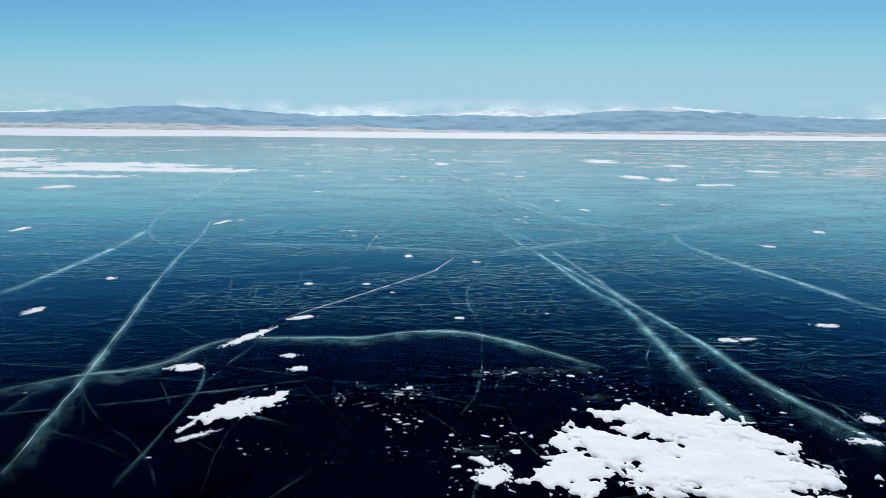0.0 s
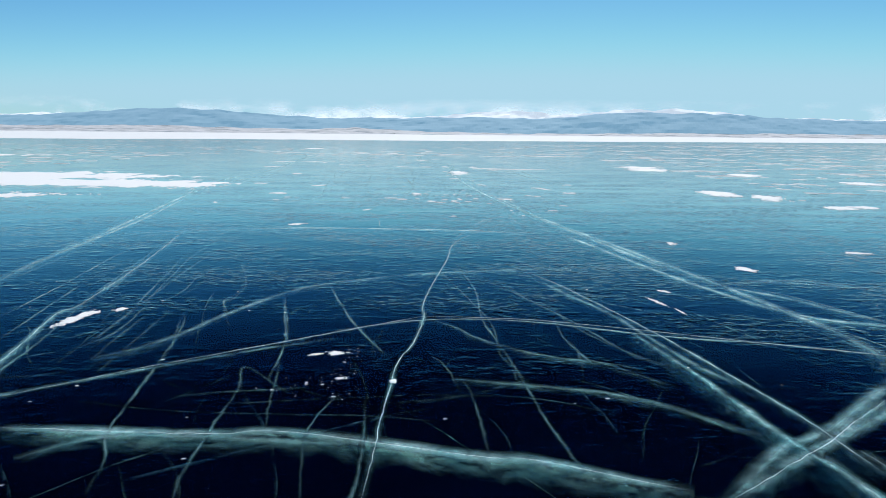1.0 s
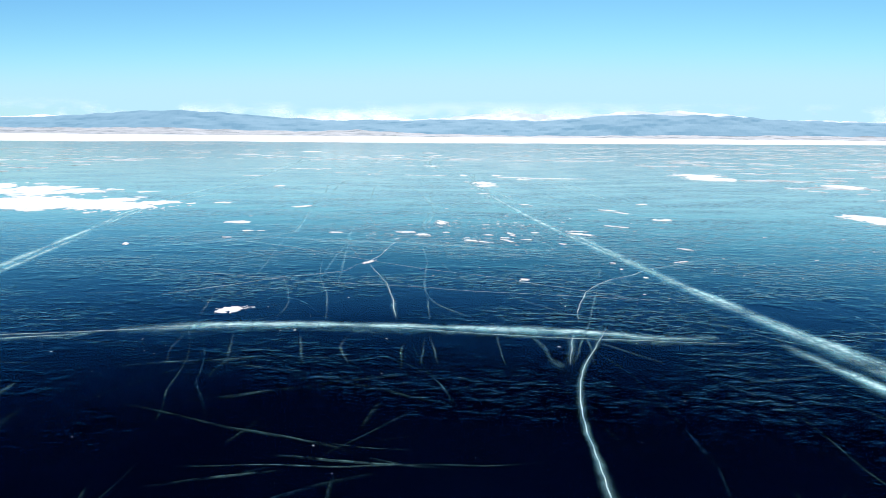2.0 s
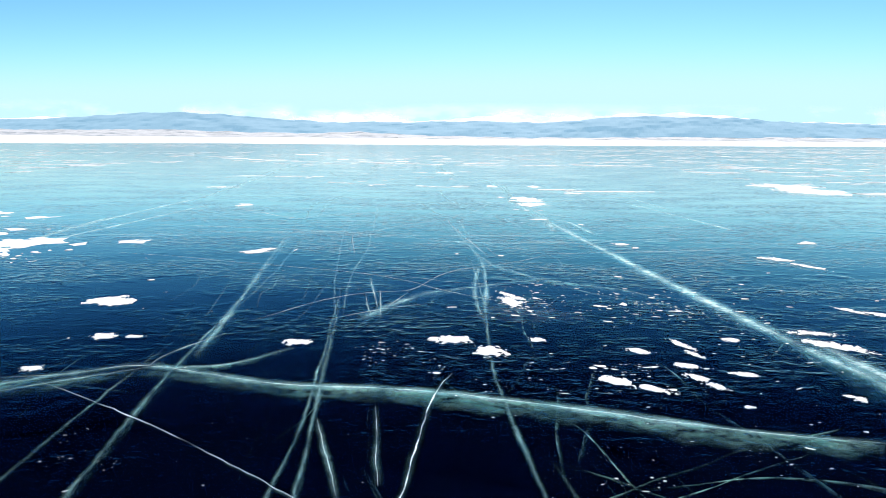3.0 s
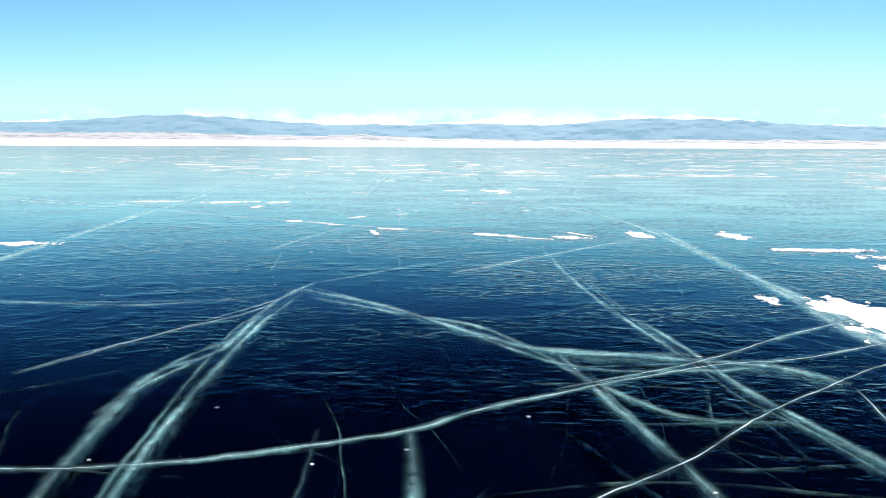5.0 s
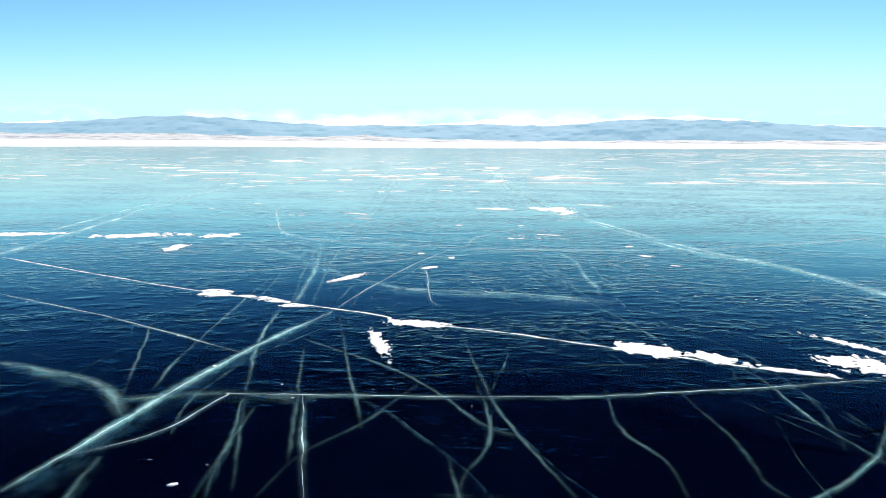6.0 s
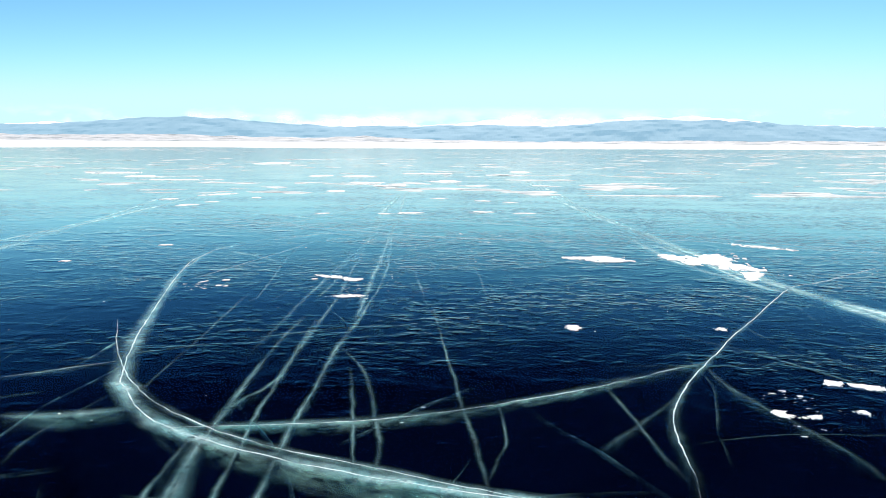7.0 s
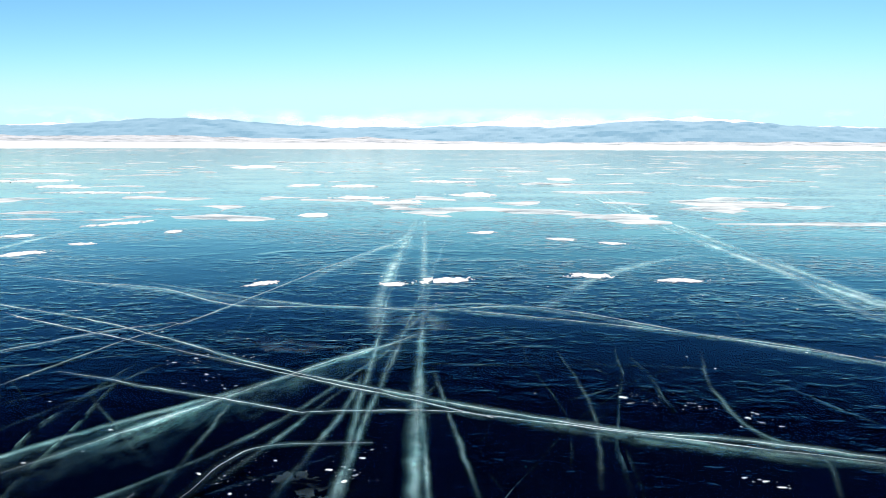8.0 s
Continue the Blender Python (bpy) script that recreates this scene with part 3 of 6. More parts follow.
ice_crack([(-8.98, 97.86), (-9.02, 98.76)], 0, 0.2, 0.5)
ice_crack([(-6.88, 105.17), (-7.04, 107.54)], 0, 0.2, 0.5)
ice_crack([(-11.99, 117.98), (-11.97, 120.3)], 0, 0.2, 0.5)
ice_crack([(-16.7, 118.36), (-15.89, 117.31), (-14.96, 116.7), (-14.47, 116.72)], 0, 0.2, 0.5)
ice_crack([(-11.92, 111.26), (-11.86, 111.81), (-12.23, 115.6), (-12.29, 117.22)], 0, 0.22, 0.45)
ice_crack([(2.53, 23.13), (2.66, 21.22), (3.26, 18.93), (3.04, 17.67), (3.17, 16.25)], 0, 0.3, 0.32)
ice_crack([(5.23, 21.98), (5.97, 18.54)], 0, 0.3, 0.32)
ice_crack([(-5.22, 104.13), (-4.92, 100.65), (-4.99, 99.48)], 0, 0.3, 0.32)
ice_crack([(-6.31, 107.03), (-7.45, 105.66)], 0, 0.3, 0.32)
ice_crack([(-16.89, 118.35), (-16.28, 119.98), (-15.18, 121.35), (-13.98, 122.59)], 0.006, 0.15, 0.6)
ice_crack([(6.59, 34.15), (8.39, 34.35), (9.96, 33.47)], 0, 0.25, 0.38)
ice_crack([(-3.17, 74.65), (-2.9, 75.34), (-2.63, 76.44), (-2.18, 77.1), (-1.83, 78.23), (-1.1, 81.29)], 0.016, 0.15, 0.5)
ice_crack([(-2.79, 16.09), (-2.76, 16.71), (-2.5, 18.43), (-2.47, 19.67), (-2.07, 20.96), (-1.95, 22.19), (-1.69, 23.71), (-1.81, 26.23)], 0, 0.2, 0.45)
ice_crack([(-11.66, 118.17), (-10.95, 120.32)], 0, 0.2, 0.45)
ice_crack([(-1.59, 23.5), (-1.47, 27.51), (-1.25, 28.71), (-1.09, 30.63), (-1.09, 32.09), (-0.54, 36.97), (-0.17, 40.52), (0.98, 43.71)], 0.006, 0.15, 0.55)
ice_crack([(-10.15, 29.43), (-9.62, 26.64), (-9.58, 24.5)], 0, 0.25, 0.35)
ice_crack([(7.63, 28.17), (10.56, 30.34), (11.89, 31.22), (13.72, 30.78)], 0.006, 0.2, 0.4)
ice_crack([(-13.57, 107.43), (-12.5, 108.07)], 0.01, 0.15, 0.5)
ice_crack([(-2.22, 67.92), (-1.71, 67.36), (-0.24, 66.3)], 0, 0.15, 0.55)
ice_crack([(-8.74, 87.01), (-6.75, 84.97), (-5.47, 83.26), (-4.35, 82.03), (-2.81, 81.89), (-1.59, 82.14)], 0, 0.15, 0.55)
ice_crack([(-15.09, 121.29), (-14.53, 122.11), (-13.7, 122.7), (-13.37, 123.08), (-12.16, 127.64), (-11.35, 130.38)], 0.006, 0.15, 0.5)
ice_crack([(-6.8, 44.17), (-7.77, 50.47), (-7.93, 56.54)], 0, 0.2, 0.4)
ice_crack([(-13.73, 101.55), (-13.92, 104.07)], 0, 0.2, 0.4)
ice_crack([(-12.74, 99.95), (-12.29, 104.12)], 0, 0.2, 0.4)
ice_crack([(-11.57, 111.27), (-11.26, 113.16)], 0, 0.2, 0.4)
ice_crack([(-3.17, 129.14), (-3.71, 123.37)], 0, 0.2, 0.4)
ice_crack([(-0.61, 27.01), (1.74, 26.35), (3.12, 25.05)], 0, 0.25, 0.32)
ice_crack([(4.81, 16.71), (4.67, 17.44), (4.5, 20.19), (4.07, 24.64)], 0.006, 0.18, 0.4)
ice_crack([(-4.41, 49.98), (-3.92, 51.41), (-3.59, 54.12), (-3.35, 55.01)], 0.03, 0.12, 0.4)
ice_crack([(-12.97, 77.64), (-12.5, 78.56), (-11.44, 79.19), (-10.09, 78.99), (-8.74, 79.13), (-7.51, 79.51), (-6.43, 79.95), (-5.47, 80.66), (-2.79, 82.02), (-1.25, 82.44), (1.17, 83.53), (3.69, 84.31)], 0.006, 0.12, 0.6)
ice_crack([(-22.31, 99.39), (-20.38, 104.85), (-18.39, 103.1)], 0.006, 0.12, 0.6)
ice_crack([(-9.4, 95.89), (-8.04, 94.55), (-7.47, 93.69), (-7.15, 93.05), (-6.94, 92.77), (-6.74, 92.64)], 0, 0.15, 0.5)
ice_crack([(-10.59, 111.28), (-10.16, 112.26), (-10, 113.68)], 0, 0.15, 0.5)
ice_crack([(-16.89, 118.35), (-16.35, 119.12), (-15.48, 120.64)], 0, 0.15, 0.5)
ice_crack([(-8.83, 87.62), (-8.04, 88.31), (-7.03, 89.48), (-5.92, 90.46)], 0, 0.15, 0.5)
ice_crack([(-11.79, 22.63), (-10.47, 23.77), (-8.71, 24.84), (-4.52, 27.9), (-2.64, 29.08)], 0, 0.15, 0.5)
ice_crack([(4.17, 43.8), (5.39, 36.24), (7.47, 26.52), (8.22, 23.72), (8.9, 20.35), (9.56, 18.17), (9.74, 16.66)], 0, 0.15, 0.5)
ice_crack([(-12.33, 42.08), (-10.59, 42.78), (-6.61, 43.49), (-3.66, 43.67), (-0.57, 43.06), (3.07, 42.66)], 0.01, 0.15, 0.42)
ice_crack([(-12.68, 71.68), (-11.1, 71.52), (-6.95, 70.47)], 0.006, 0.12, 0.55)
ice_crack([(-5.4, 72.97), (-4.81, 73.05), (-4.55, 73.17)], 0, 0.18, 0.4)
ice_crack([(-5.93, 27.17), (-6.23, 30.94)], 0, 0.25, 0.28)
ice_crack([(-3.93, 101.08), (-4.31, 99.21), (-4.25, 98.72)], 0, 0.2, 0.35)
ice_crack([(-4.34, 23.56), (-4.52, 24.37), (-4.84, 25.3), (-5.26, 28.31)], 0, 0.15, 0.45)
ice_crack([(-3.45, 23.49), (-3.55, 24.17), (-3.64, 26.49), (-3.78, 27.47), (-2.9, 26.39)], 0, 0.15, 0.45)
ice_crack([(1.01, 44.26), (0.44, 44.73), (-0.34, 45.87), (-0.74, 46.78), (-1.41, 47.91), (-1.87, 49.34), (-2.34, 52.17)], 0, 0.15, 0.45)
ice_crack([(-5.95, 101.74), (-5.38, 99.06), (-5.34, 97.91)], 0, 0.15, 0.45)
ice_crack([(7.67, 27.19), (9.86, 29.52), (12.83, 31.42), (16.24, 32.6)], 0, 0.15, 0.45)
ice_crack([(-2.41, 46.28), (-2.35, 44.21)], 0, 0.12, 0.55)
ice_crack([(-4.33, 44.19), (-4.62, 46.16), (-5.13, 48.37), (-5.45, 50.73)], 0, 0.12, 0.55)
ice_crack([(-5.52, 24.36), (-4.58, 24.93), (-1.67, 24.74)], 0, 0.2, 0.32)
ice_crack([(-13.54, 112.97), (-13.4, 113.27), (-12.5, 116.5), (-12.14, 118.05)], 0.004, 0.15, 0.4)
ice_crack([(-2.75, 9.43), (-2.78, 12.14), (-3.14, 13.65)], 0, 0.25, 0.25)
ice_crack([(-2.98, 44.21), (-3.34, 47.16), (-4.1, 50.36)], 0.005, 0.1, 0.55)
ice_crack([(-13.44, 109.95), (-12.37, 107.74), (-11.08, 106.27), (-9.54, 105.43), (-7.47, 104.69), (-5.04, 104.41), (-2.1, 104.45), (0.35, 105.06), (3.15, 106.06), (5.86, 107.4)], 0.01, 0.1, 0.5)
ice_crack([(-18.42, 69.14), (-14.38, 68.66), (-11.02, 70), (-8.07, 70.17), (-5, 69.17), (-1.19, 68.69), (1.69, 68.85), (5.34, 68.38), (8.1, 68.26), (10.35, 66.83)], 0.01, 0.1, 0.5)
ice_crack([(-2.72, 17.61), (-2.67, 18.96), (-2.96, 21.11)], 0, 0.15, 0.4)
ice_crack([(1.63, 20), (1.84, 19.49), (1.79, 18.8), (1.9, 18.2), (2.17, 17.83), (2.36, 17.26)], 0, 0.15, 0.4)
ice_crack([(-1.09, 30.63), (0.14, 30.52), (1.65, 30.22), (6.64, 28.23)], 0.018, 0.12, 0.35)
ice_crack([(-3.31, 33.4), (-2.49, 30.32), (-1.7, 28.16)], 0, 0.12, 0.5)
ice_crack([(-5.22, 28.3), (-5.84, 30.54)], 0, 0.15, 0.4)
ice_crack([(-0.92, 28.08), (-0.73, 27.67), (-0.5, 26.47)], 0, 0.12, 0.5)
ice_crack([(-9.22, 47.77), (-9.81, 51.04), (-10.07, 53.29)], 0, 0.2, 0.3)
ice_crack([(-7.91, 45.61), (-8.88, 50.64), (-9.11, 52.76)], 0, 0.2, 0.3)
ice_crack([(-4.36, 81.83), (-3.82, 78.17), (-3.4, 76.74), (-3.15, 74.76)], 0, 0.15, 0.4)
ice_crack([(-6.32, 71.81), (-5.87, 72.89), (-5.52, 73.11)], 0, 0.15, 0.4)
ice_crack([(-9.41, 91.4), (-9.43, 93.32)], 0, 0.15, 0.4)
ice_crack([(-6.42, 91.44), (-6.9, 93.36), (-7.18, 95.94)], 0, 0.12, 0.5)
ice_crack([(-9.42, 97.94), (-9.28, 98.53), (-9.18, 99.85), (-8.98, 100.11)], 0, 0.12, 0.5)
ice_crack([(-10.03, 108.66), (-9.69, 107.88), (-9.47, 106.96), (-9.29, 105.74), (-9.29, 105.22)], 0, 0.12, 0.5)
ice_crack([(-12.28, 105.37), (-12.33, 105.92), (-12.15, 106.91)], 0, 0.15, 0.4)
ice_crack([(-11.87, 106.91), (-12.06, 111.79)], 0, 0.15, 0.4)
ice_crack([(-7.26, 118.06), (-7.08, 118.7), (-7.38, 119.25), (-7.36, 119.92), (-7.28, 120.58), (-6.98, 121.61)], 0, 0.15, 0.4)
ice_crack([(-8.56, 123.75), (-7.65, 125.47), (-6.62, 126.88), (-4.96, 128.67), (-3.21, 130.01)], 0, 0.15, 0.4)
ice_crack([(-2.46, 41.47), (-2.41, 42.92)], 0, 0.12, 0.5)
ice_crack([(-52.45, 115.15), (-34.97, 106.29), (-18.68, 100.87)], 0.03, 0.1, 0.3)
ice_crack([(-15.28, 125.55), (-12.57, 124.04), (-10.72, 123.64), (-9.21, 123.91), (-6.7, 122.25), (-5.15, 121.06), (-3.89, 119.85), (-2.55, 119.35), (-1.63, 118.87)], 0, 0.12, 0.5)
ice_crack([(-20.87, 73.17), (-17.78, 71.53), (-15.59, 71.33)], 0.008, 0.1, 0.5)
ice_crack([(-2.69, 29.57), (-1.01, 30.35), (0.85, 30.3), (3.32, 29.29), (5.38, 28.78), (7.45, 27.87)], 0.008, 0.1, 0.5)
ice_crack([(-10.83, 92.09), (-10.46, 92.35), (-10.11, 92.79), (-9.83, 93.64), (-9.54, 93.7), (-6.44, 93.67), (-4.85, 93.83), (-2.23, 94.32)], 0.009, 0.12, 0.4)
ice_crack([(-3.6, 16.09), (-4.02, 18.12), (-4.56, 20.17)], 0, 0.2, 0.28)
ice_crack([(-7.49, 97.86), (-7.7, 98.56), (-7.81, 101), (-8.12, 102.08)], 0.005, 0.1, 0.5)
ice_crack([(0.78, 24.08), (0.65, 24.71), (0.39, 27.28)], 0, 0.12, 0.45)
ice_crack([(-4.19, 32.18), (-3.52, 29.32), (-3.31, 26.94)], 0, 0.12, 0.45)
ice_crack([(-0.76, 35.5), (0.18, 30.37), (0.21, 28.18), (0.38, 27.53), (0.34, 26.97), (0.49, 26.84)], 0, 0.12, 0.45)
ice_crack([(-2.68, 61.47), (-2.16, 62.12), (-1.62, 63.02)], 0, 0.12, 0.45)
ice_crack([(-5.54, 91.45), (-5.52, 92.06), (-5.74, 92.79), (-5.65, 93.9)], 0, 0.12, 0.45)
ice_crack([(-5.99, 97.88), (-6.2, 98.17), (-6.3, 99.75), (-6.48, 100.25)], 0, 0.12, 0.45)
ice_crack([(-8, 111.32), (-8.12, 114.49), (-8.27, 115.43)], 0, 0.12, 0.45)
ice_crack([(-8.9, 118.13), (-8.66, 119.61), (-8.69, 121.56)], 0, 0.12, 0.45)
ice_crack([(-4.29, 41.45), (-4.62, 43.06)], 0, 0.12, 0.45)
ice_crack([(-3.02, 16.58), (-3.39, 17.77), (-3.61, 19.17), (-3.68, 20.19)], 0, 0.15, 0.35)
ice_crack([(0.3, 20.7), (0.62, 19.99), (0.99, 16.61)], 0, 0.15, 0.35)
ice_crack([(-0.13, 35.23), (0.72, 33.97), (1.2, 32.11), (1.63, 31.27), (1.71, 30.13), (2.02, 29.18), (2.35, 28.39), (3.01, 27.26)], 0, 0.15, 0.35)
ice_crack([(-7.89, 57.99), (-8.49, 61.99)], 0, 0.15, 0.35)
ice_crack([(-9.14, 91.51), (-9.61, 93.65)], 0, 0.15, 0.35)
ice_crack([(-8.8, 92.01), (-9.35, 95.61)], 0, 0.15, 0.35)
ice_crack([(-4.81, 93.74), (-4.74, 92.55), (-4.82, 91.76), (-4.74, 91.46)], 0, 0.15, 0.35)
ice_crack([(-11.04, 74.51), (-11.5, 77.57), (-11.38, 79.05)], 0, 0.15, 0.35)
ice_crack([(-6.76, 26.19), (-5.02, 27.66), (-1.09, 30.63)], 0.022, 0.1, 0.3)
ice_crack([(-18.76, 87.1), (-15.46, 85.57), (-10.79, 85.79), (-9.41, 86.07)], 0, 0.12, 0.42)
ice_crack([(-3.94, 74.23), (-3.8, 71.72)], 0, 0.12, 0.42)
ice_crack([(-2.2, 23.49), (-2.41, 25.15), (-2.2, 26.4)], 0, 0.1, 0.5)
ice_crack([(-3.83, 68.53), (-3.84, 67.51), (-3.73, 66.83), (-3.73, 66.06), (-3.28, 65.33)], 0, 0.1, 0.5)
ice_crack([(-8.4, 104.87), (-8.94, 111.04)], 0, 0.1, 0.5)
ice_crack([(-8.4, 105.14), (-8.2, 105.88), (-8.21, 106.83)], 0, 0.1, 0.5)
ice_crack([(-16.37, 123.33), (-15.14, 122.57), (-10.02, 119.72), (-9.44, 119.46), (-6.62, 118.61)], 0.02, 0.1, 0.3)
ice_crack([(-9.04, 111.31), (-9.39, 114.46)], 0, 0.1, 0.5)
ice_crack([(-5.04, 121.41), (-1.44, 119.4), (5.15, 113.98)], 0.02, 0.1, 0.3)
ice_crack([(-8.3, 46.25), (-7, 47.33), (-6.08, 48.22), (-4.71, 49.03), (-4.41, 49.98)], 0.012, 0.12, 0.3)
ice_crack([(0.46, 47.23), (0.54, 46.6), (0.5, 44.85)], 0, 0.15, 0.32)
ice_crack([(-6.2, 58.01), (-6.11, 58.85), (-6.13, 61.78)], 0, 0.12, 0.4)
ice_crack([(-7.33, 111.52), (-7.33, 111.99), (-7.46, 112.43), (-7.53, 113.09), (-7.53, 113.73)], 0, 0.12, 0.4)
ice_crack([(-6.38, 41.44), (-6.6, 42.29), (-6.65, 43.03)], 0, 0.12, 0.4)
ice_crack([(-5.46, 41.44), (-5.88, 43.39)], 0, 0.12, 0.4)
ice_crack([(0.25, 41.49), (0.4, 42.5), (0.41, 43.47)], 0, 0.12, 0.4)
ice_crack([(1.37, 41.61), (0.52, 42.8)], 0, 0.12, 0.4)
ice_crack([(-0.22, 65.97), (1.27, 66.12), (5.45, 66.89)], 0.012, 0.1, 0.35)
ice_crack([(-5.66, 74.2), (-5.7, 71.92), (-5.57, 71.7)], 0.006, 0.08, 0.5)
ice_crack([(-7.31, 91.43), (-7.3, 91.73), (-7.07, 92.38), (-7.01, 93.05), (-7.1, 94.26)], 0, 0.1, 0.45)
ice_crack([(-7.62, 97.86), (-7.82, 99.88)], 0, 0.1, 0.45)
ice_crack([(-9.76, 118.02), (-10.14, 120.89)], 0, 0.1, 0.45)
ice_crack([(-3.59, 41.51), (-3.82, 42.45), (-3.73, 43.24)], 0, 0.1, 0.45)
ice_crack([(-7.18, 88.67), (-7.2, 90.02), (-7.42, 92.18)], 0, 0.1, 0.45)
ice_crack([(-0.07, 17.9), (0.22, 17.16), (0.32, 16.6)], 0, 0.15, 0.3)
ice_crack([(-6.92, 58), (-5.98, 59.57), (-5.1, 60.36), (-4.16, 60.71), (-3.59, 62.23), (-3.07, 63.14), (-2.24, 63.75), (-0.99, 64.88), (-0.22, 65.97)], 0.015, 0.1, 0.3)
ice_crack([(-5.64, 58.01), (-4.6, 58.93), (-3.75, 59.37)], 0.01, 0.1, 0.35)
ice_crack([(-8.25, 92.75), (-9.11, 97.2)], 0, 0.15, 0.3)
ice_crack([(-9.63, 72.21), (-9.84, 74.97), (-10.18, 76.9), (-10.25, 78.85)], 0, 0.15, 0.3)
ice_crack([(-1.86, 65.33), (-2.03, 66.86), (-2.21, 67.72)], 0.004, 0.1, 0.4)
ice_crack([(-4.62, 16.44), (-4.59, 18.93)], 0, 0.2, 0.22)
ice_crack([(-4.5, 51.42), (-5.01, 53.34)], 0.004, 0.08, 0.5)
ice_crack([(-4.13, 51.66), (-4.33, 53.72)], 0.004, 0.08, 0.5)
ice_crack([(-5.18, 62.06), (-4.75, 59)], 0.004, 0.08, 0.5)
ice_crack([(-4.84, 60.66), (-4.61, 58.05)], 0.004, 0.08, 0.5)
ice_crack([(-5.12, 60.27), (-4.83, 58.26)], 0.004, 0.08, 0.5)
ice_crack([(-5.96, 65.28), (-6.56, 69.76)], 0.004, 0.08, 0.5)
ice_crack([(-14.42, 120.21), (-13.91, 121.84), (-13.43, 123.02)], 0.005, 0.1, 0.38)
ice_crack([(-6.84, 19.94), (-5.16, 20.02), (-3.99, 20.18), (-2.67, 20.64), (-2.09, 21.06), (-1.35, 21.37), (-0.02, 22.24)], 0, 0.15, 0.28)
ice_crack([(-7.15, 58.97), (-7.36, 60.23), (-7.28, 61.04), (-7.51, 62.58)], 0, 0.12, 0.35)
ice_crack([(-7.41, 65.39), (-7.38, 66.35), (-7.53, 67.82), (-7.53, 69.19), (-7.46, 69.74)], 0, 0.12, 0.35)
ice_crack([(-4.46, 76.71), (-4.54, 75.07), (-4.47, 73.85), (-4.23, 72.05)], 0, 0.12, 0.35)
ice_crack([(-8.93, 91.42), (-8.7, 92.24), (-8.27, 92.89), (-7.75, 94.05)], 0, 0.12, 0.35)
ice_crack([(-13.39, 119.95), (-12.42, 118.71)], 0, 0.12, 0.35)
ice_crack([(-0.25, 24.55), (-0.35, 26.32), (-0.5, 27.13)], 0, 0.1, 0.4)
ice_crack([(-5.3, 44.19), (-5.45, 46.06), (-6.73, 50.7)], 0, 0.1, 0.4)
ice_crack([(-10.95, 93.62), (-11.89, 96.77)], 0, 0.1, 0.4)
ice_crack([(-7.25, 102.83), (-6.95, 101.97), (-6.87, 100.71)], 0, 0.1, 0.4)
ice_crack([(-9.39, 104.95), (-9.82, 107.87)], 0, 0.1, 0.4)
ice_crack([(-1.14, 41.48), (-1.15, 43.45)], 0, 0.1, 0.4)
ice_crack([(-2.19, 41.47), (-2.33, 43.09)], 0, 0.1, 0.4)
ice_crack([(-5.48, 51.41), (-5.58, 52.4), (-5.58, 53.89)], 0, 0.08, 0.5)
ice_crack([(-23.26, 128.58), (-19.43, 125.33), (-16.83, 123.83), (-14.36, 122.57), (-12.01, 120.92), (-10.33, 120.02), (-8.73, 119.29), (-7.26, 118.93), (-3.87, 117.68)], 0.008, 0.08, 0.4)
ice_crack([(-4.18, 76.11), (-3.8, 74.24)], 0, 0.12, 0.32)
ice_crack([(-7.81, 55.21), (-7.74, 55.91), (-7.2, 57.06)], 0.008, 0.1, 0.3)
ice_crack([(-15.4, 98.68), (-12.6, 96.99), (-10.08, 95.2)], 0.006, 0.1, 0.32)
ice_crack([(-14.1, 120.66), (-11.48, 119.65), (-11.21, 119.59), (-10.02, 119.61), (-9.44, 119.46)], 0.014, 0.08, 0.3)
ice_crack([(-5.58, 52.4), (-6.12, 53.51), (-6.34, 54.29)], 0, 0.08, 0.45)
ice_crack([(-12.81, 65.55), (-10.84, 64.91), (-8.94, 64.06), (-6.27, 63.01), (-5.22, 62.48), (-4.15, 61.57), (-3.46, 60.69), (-1.85, 59.25)], 0.012, 0.08, 0.3)
ice_crack([(-7.6, 100.05), (-6.87, 100.71), (-6.76, 100.42), (-6.61, 98.92)], 0, 0.08, 0.45)
ice_crack([(-2.21, 16.58), (-2.44, 17.61), (-2.52, 18.33)], 0, 0.12, 0.3)
ice_crack([(-6.34, 59.26), (-6.64, 62.6)], 0, 0.12, 0.3)
ice_crack([(-9.04, 59.37), (-9.07, 61.01), (-9.46, 62.84), (-9.2, 63.51)], 0, 0.12, 0.3)
ice_crack([(-6.42, 113.58), (-6.6, 112.11), (-6.79, 111.61)], 0, 0.12, 0.3)
ice_crack([(-13.74, 119.13), (-13.05, 121.02)], 0, 0.12, 0.3)
ice_crack([(-4.65, 29.65), (-5.38, 31.79), (-5.31, 32.53), (-5.57, 34.28), (-6.24, 36.56)], 0, 0.1, 0.35)
ice_crack([(1.46, 29.17), (1.53, 28.57), (1.48, 27.7), (1.31, 26.85)], 0, 0.1, 0.35)
ice_crack([(-9.28, 66.6), (-10.64, 69.12)], 0, 0.1, 0.35)
ice_crack([(-9.57, 98.99), (-9.75, 100.95)], 0, 0.1, 0.35)
ice_crack([(-9.19, 113.2), (-8.97, 114.47), (-9.07, 115.15)], 0, 0.1, 0.35)
ice_crack([(-4.16, 60.57), (-4.6, 58.93)], 0.01, 0.08, 0.3)
ice_crack([(-8.55, 91.41), (-9, 93.66)], 0.004, 0.06, 0.5)
ice_crack([(-2.93, 25.15), (-3.32, 27.75)], 0, 0.12, 0.28)
ice_crack([(-5.85, 66.8), (-6.08, 68.96), (-6.1, 69.77)], 0, 0.08, 0.4)
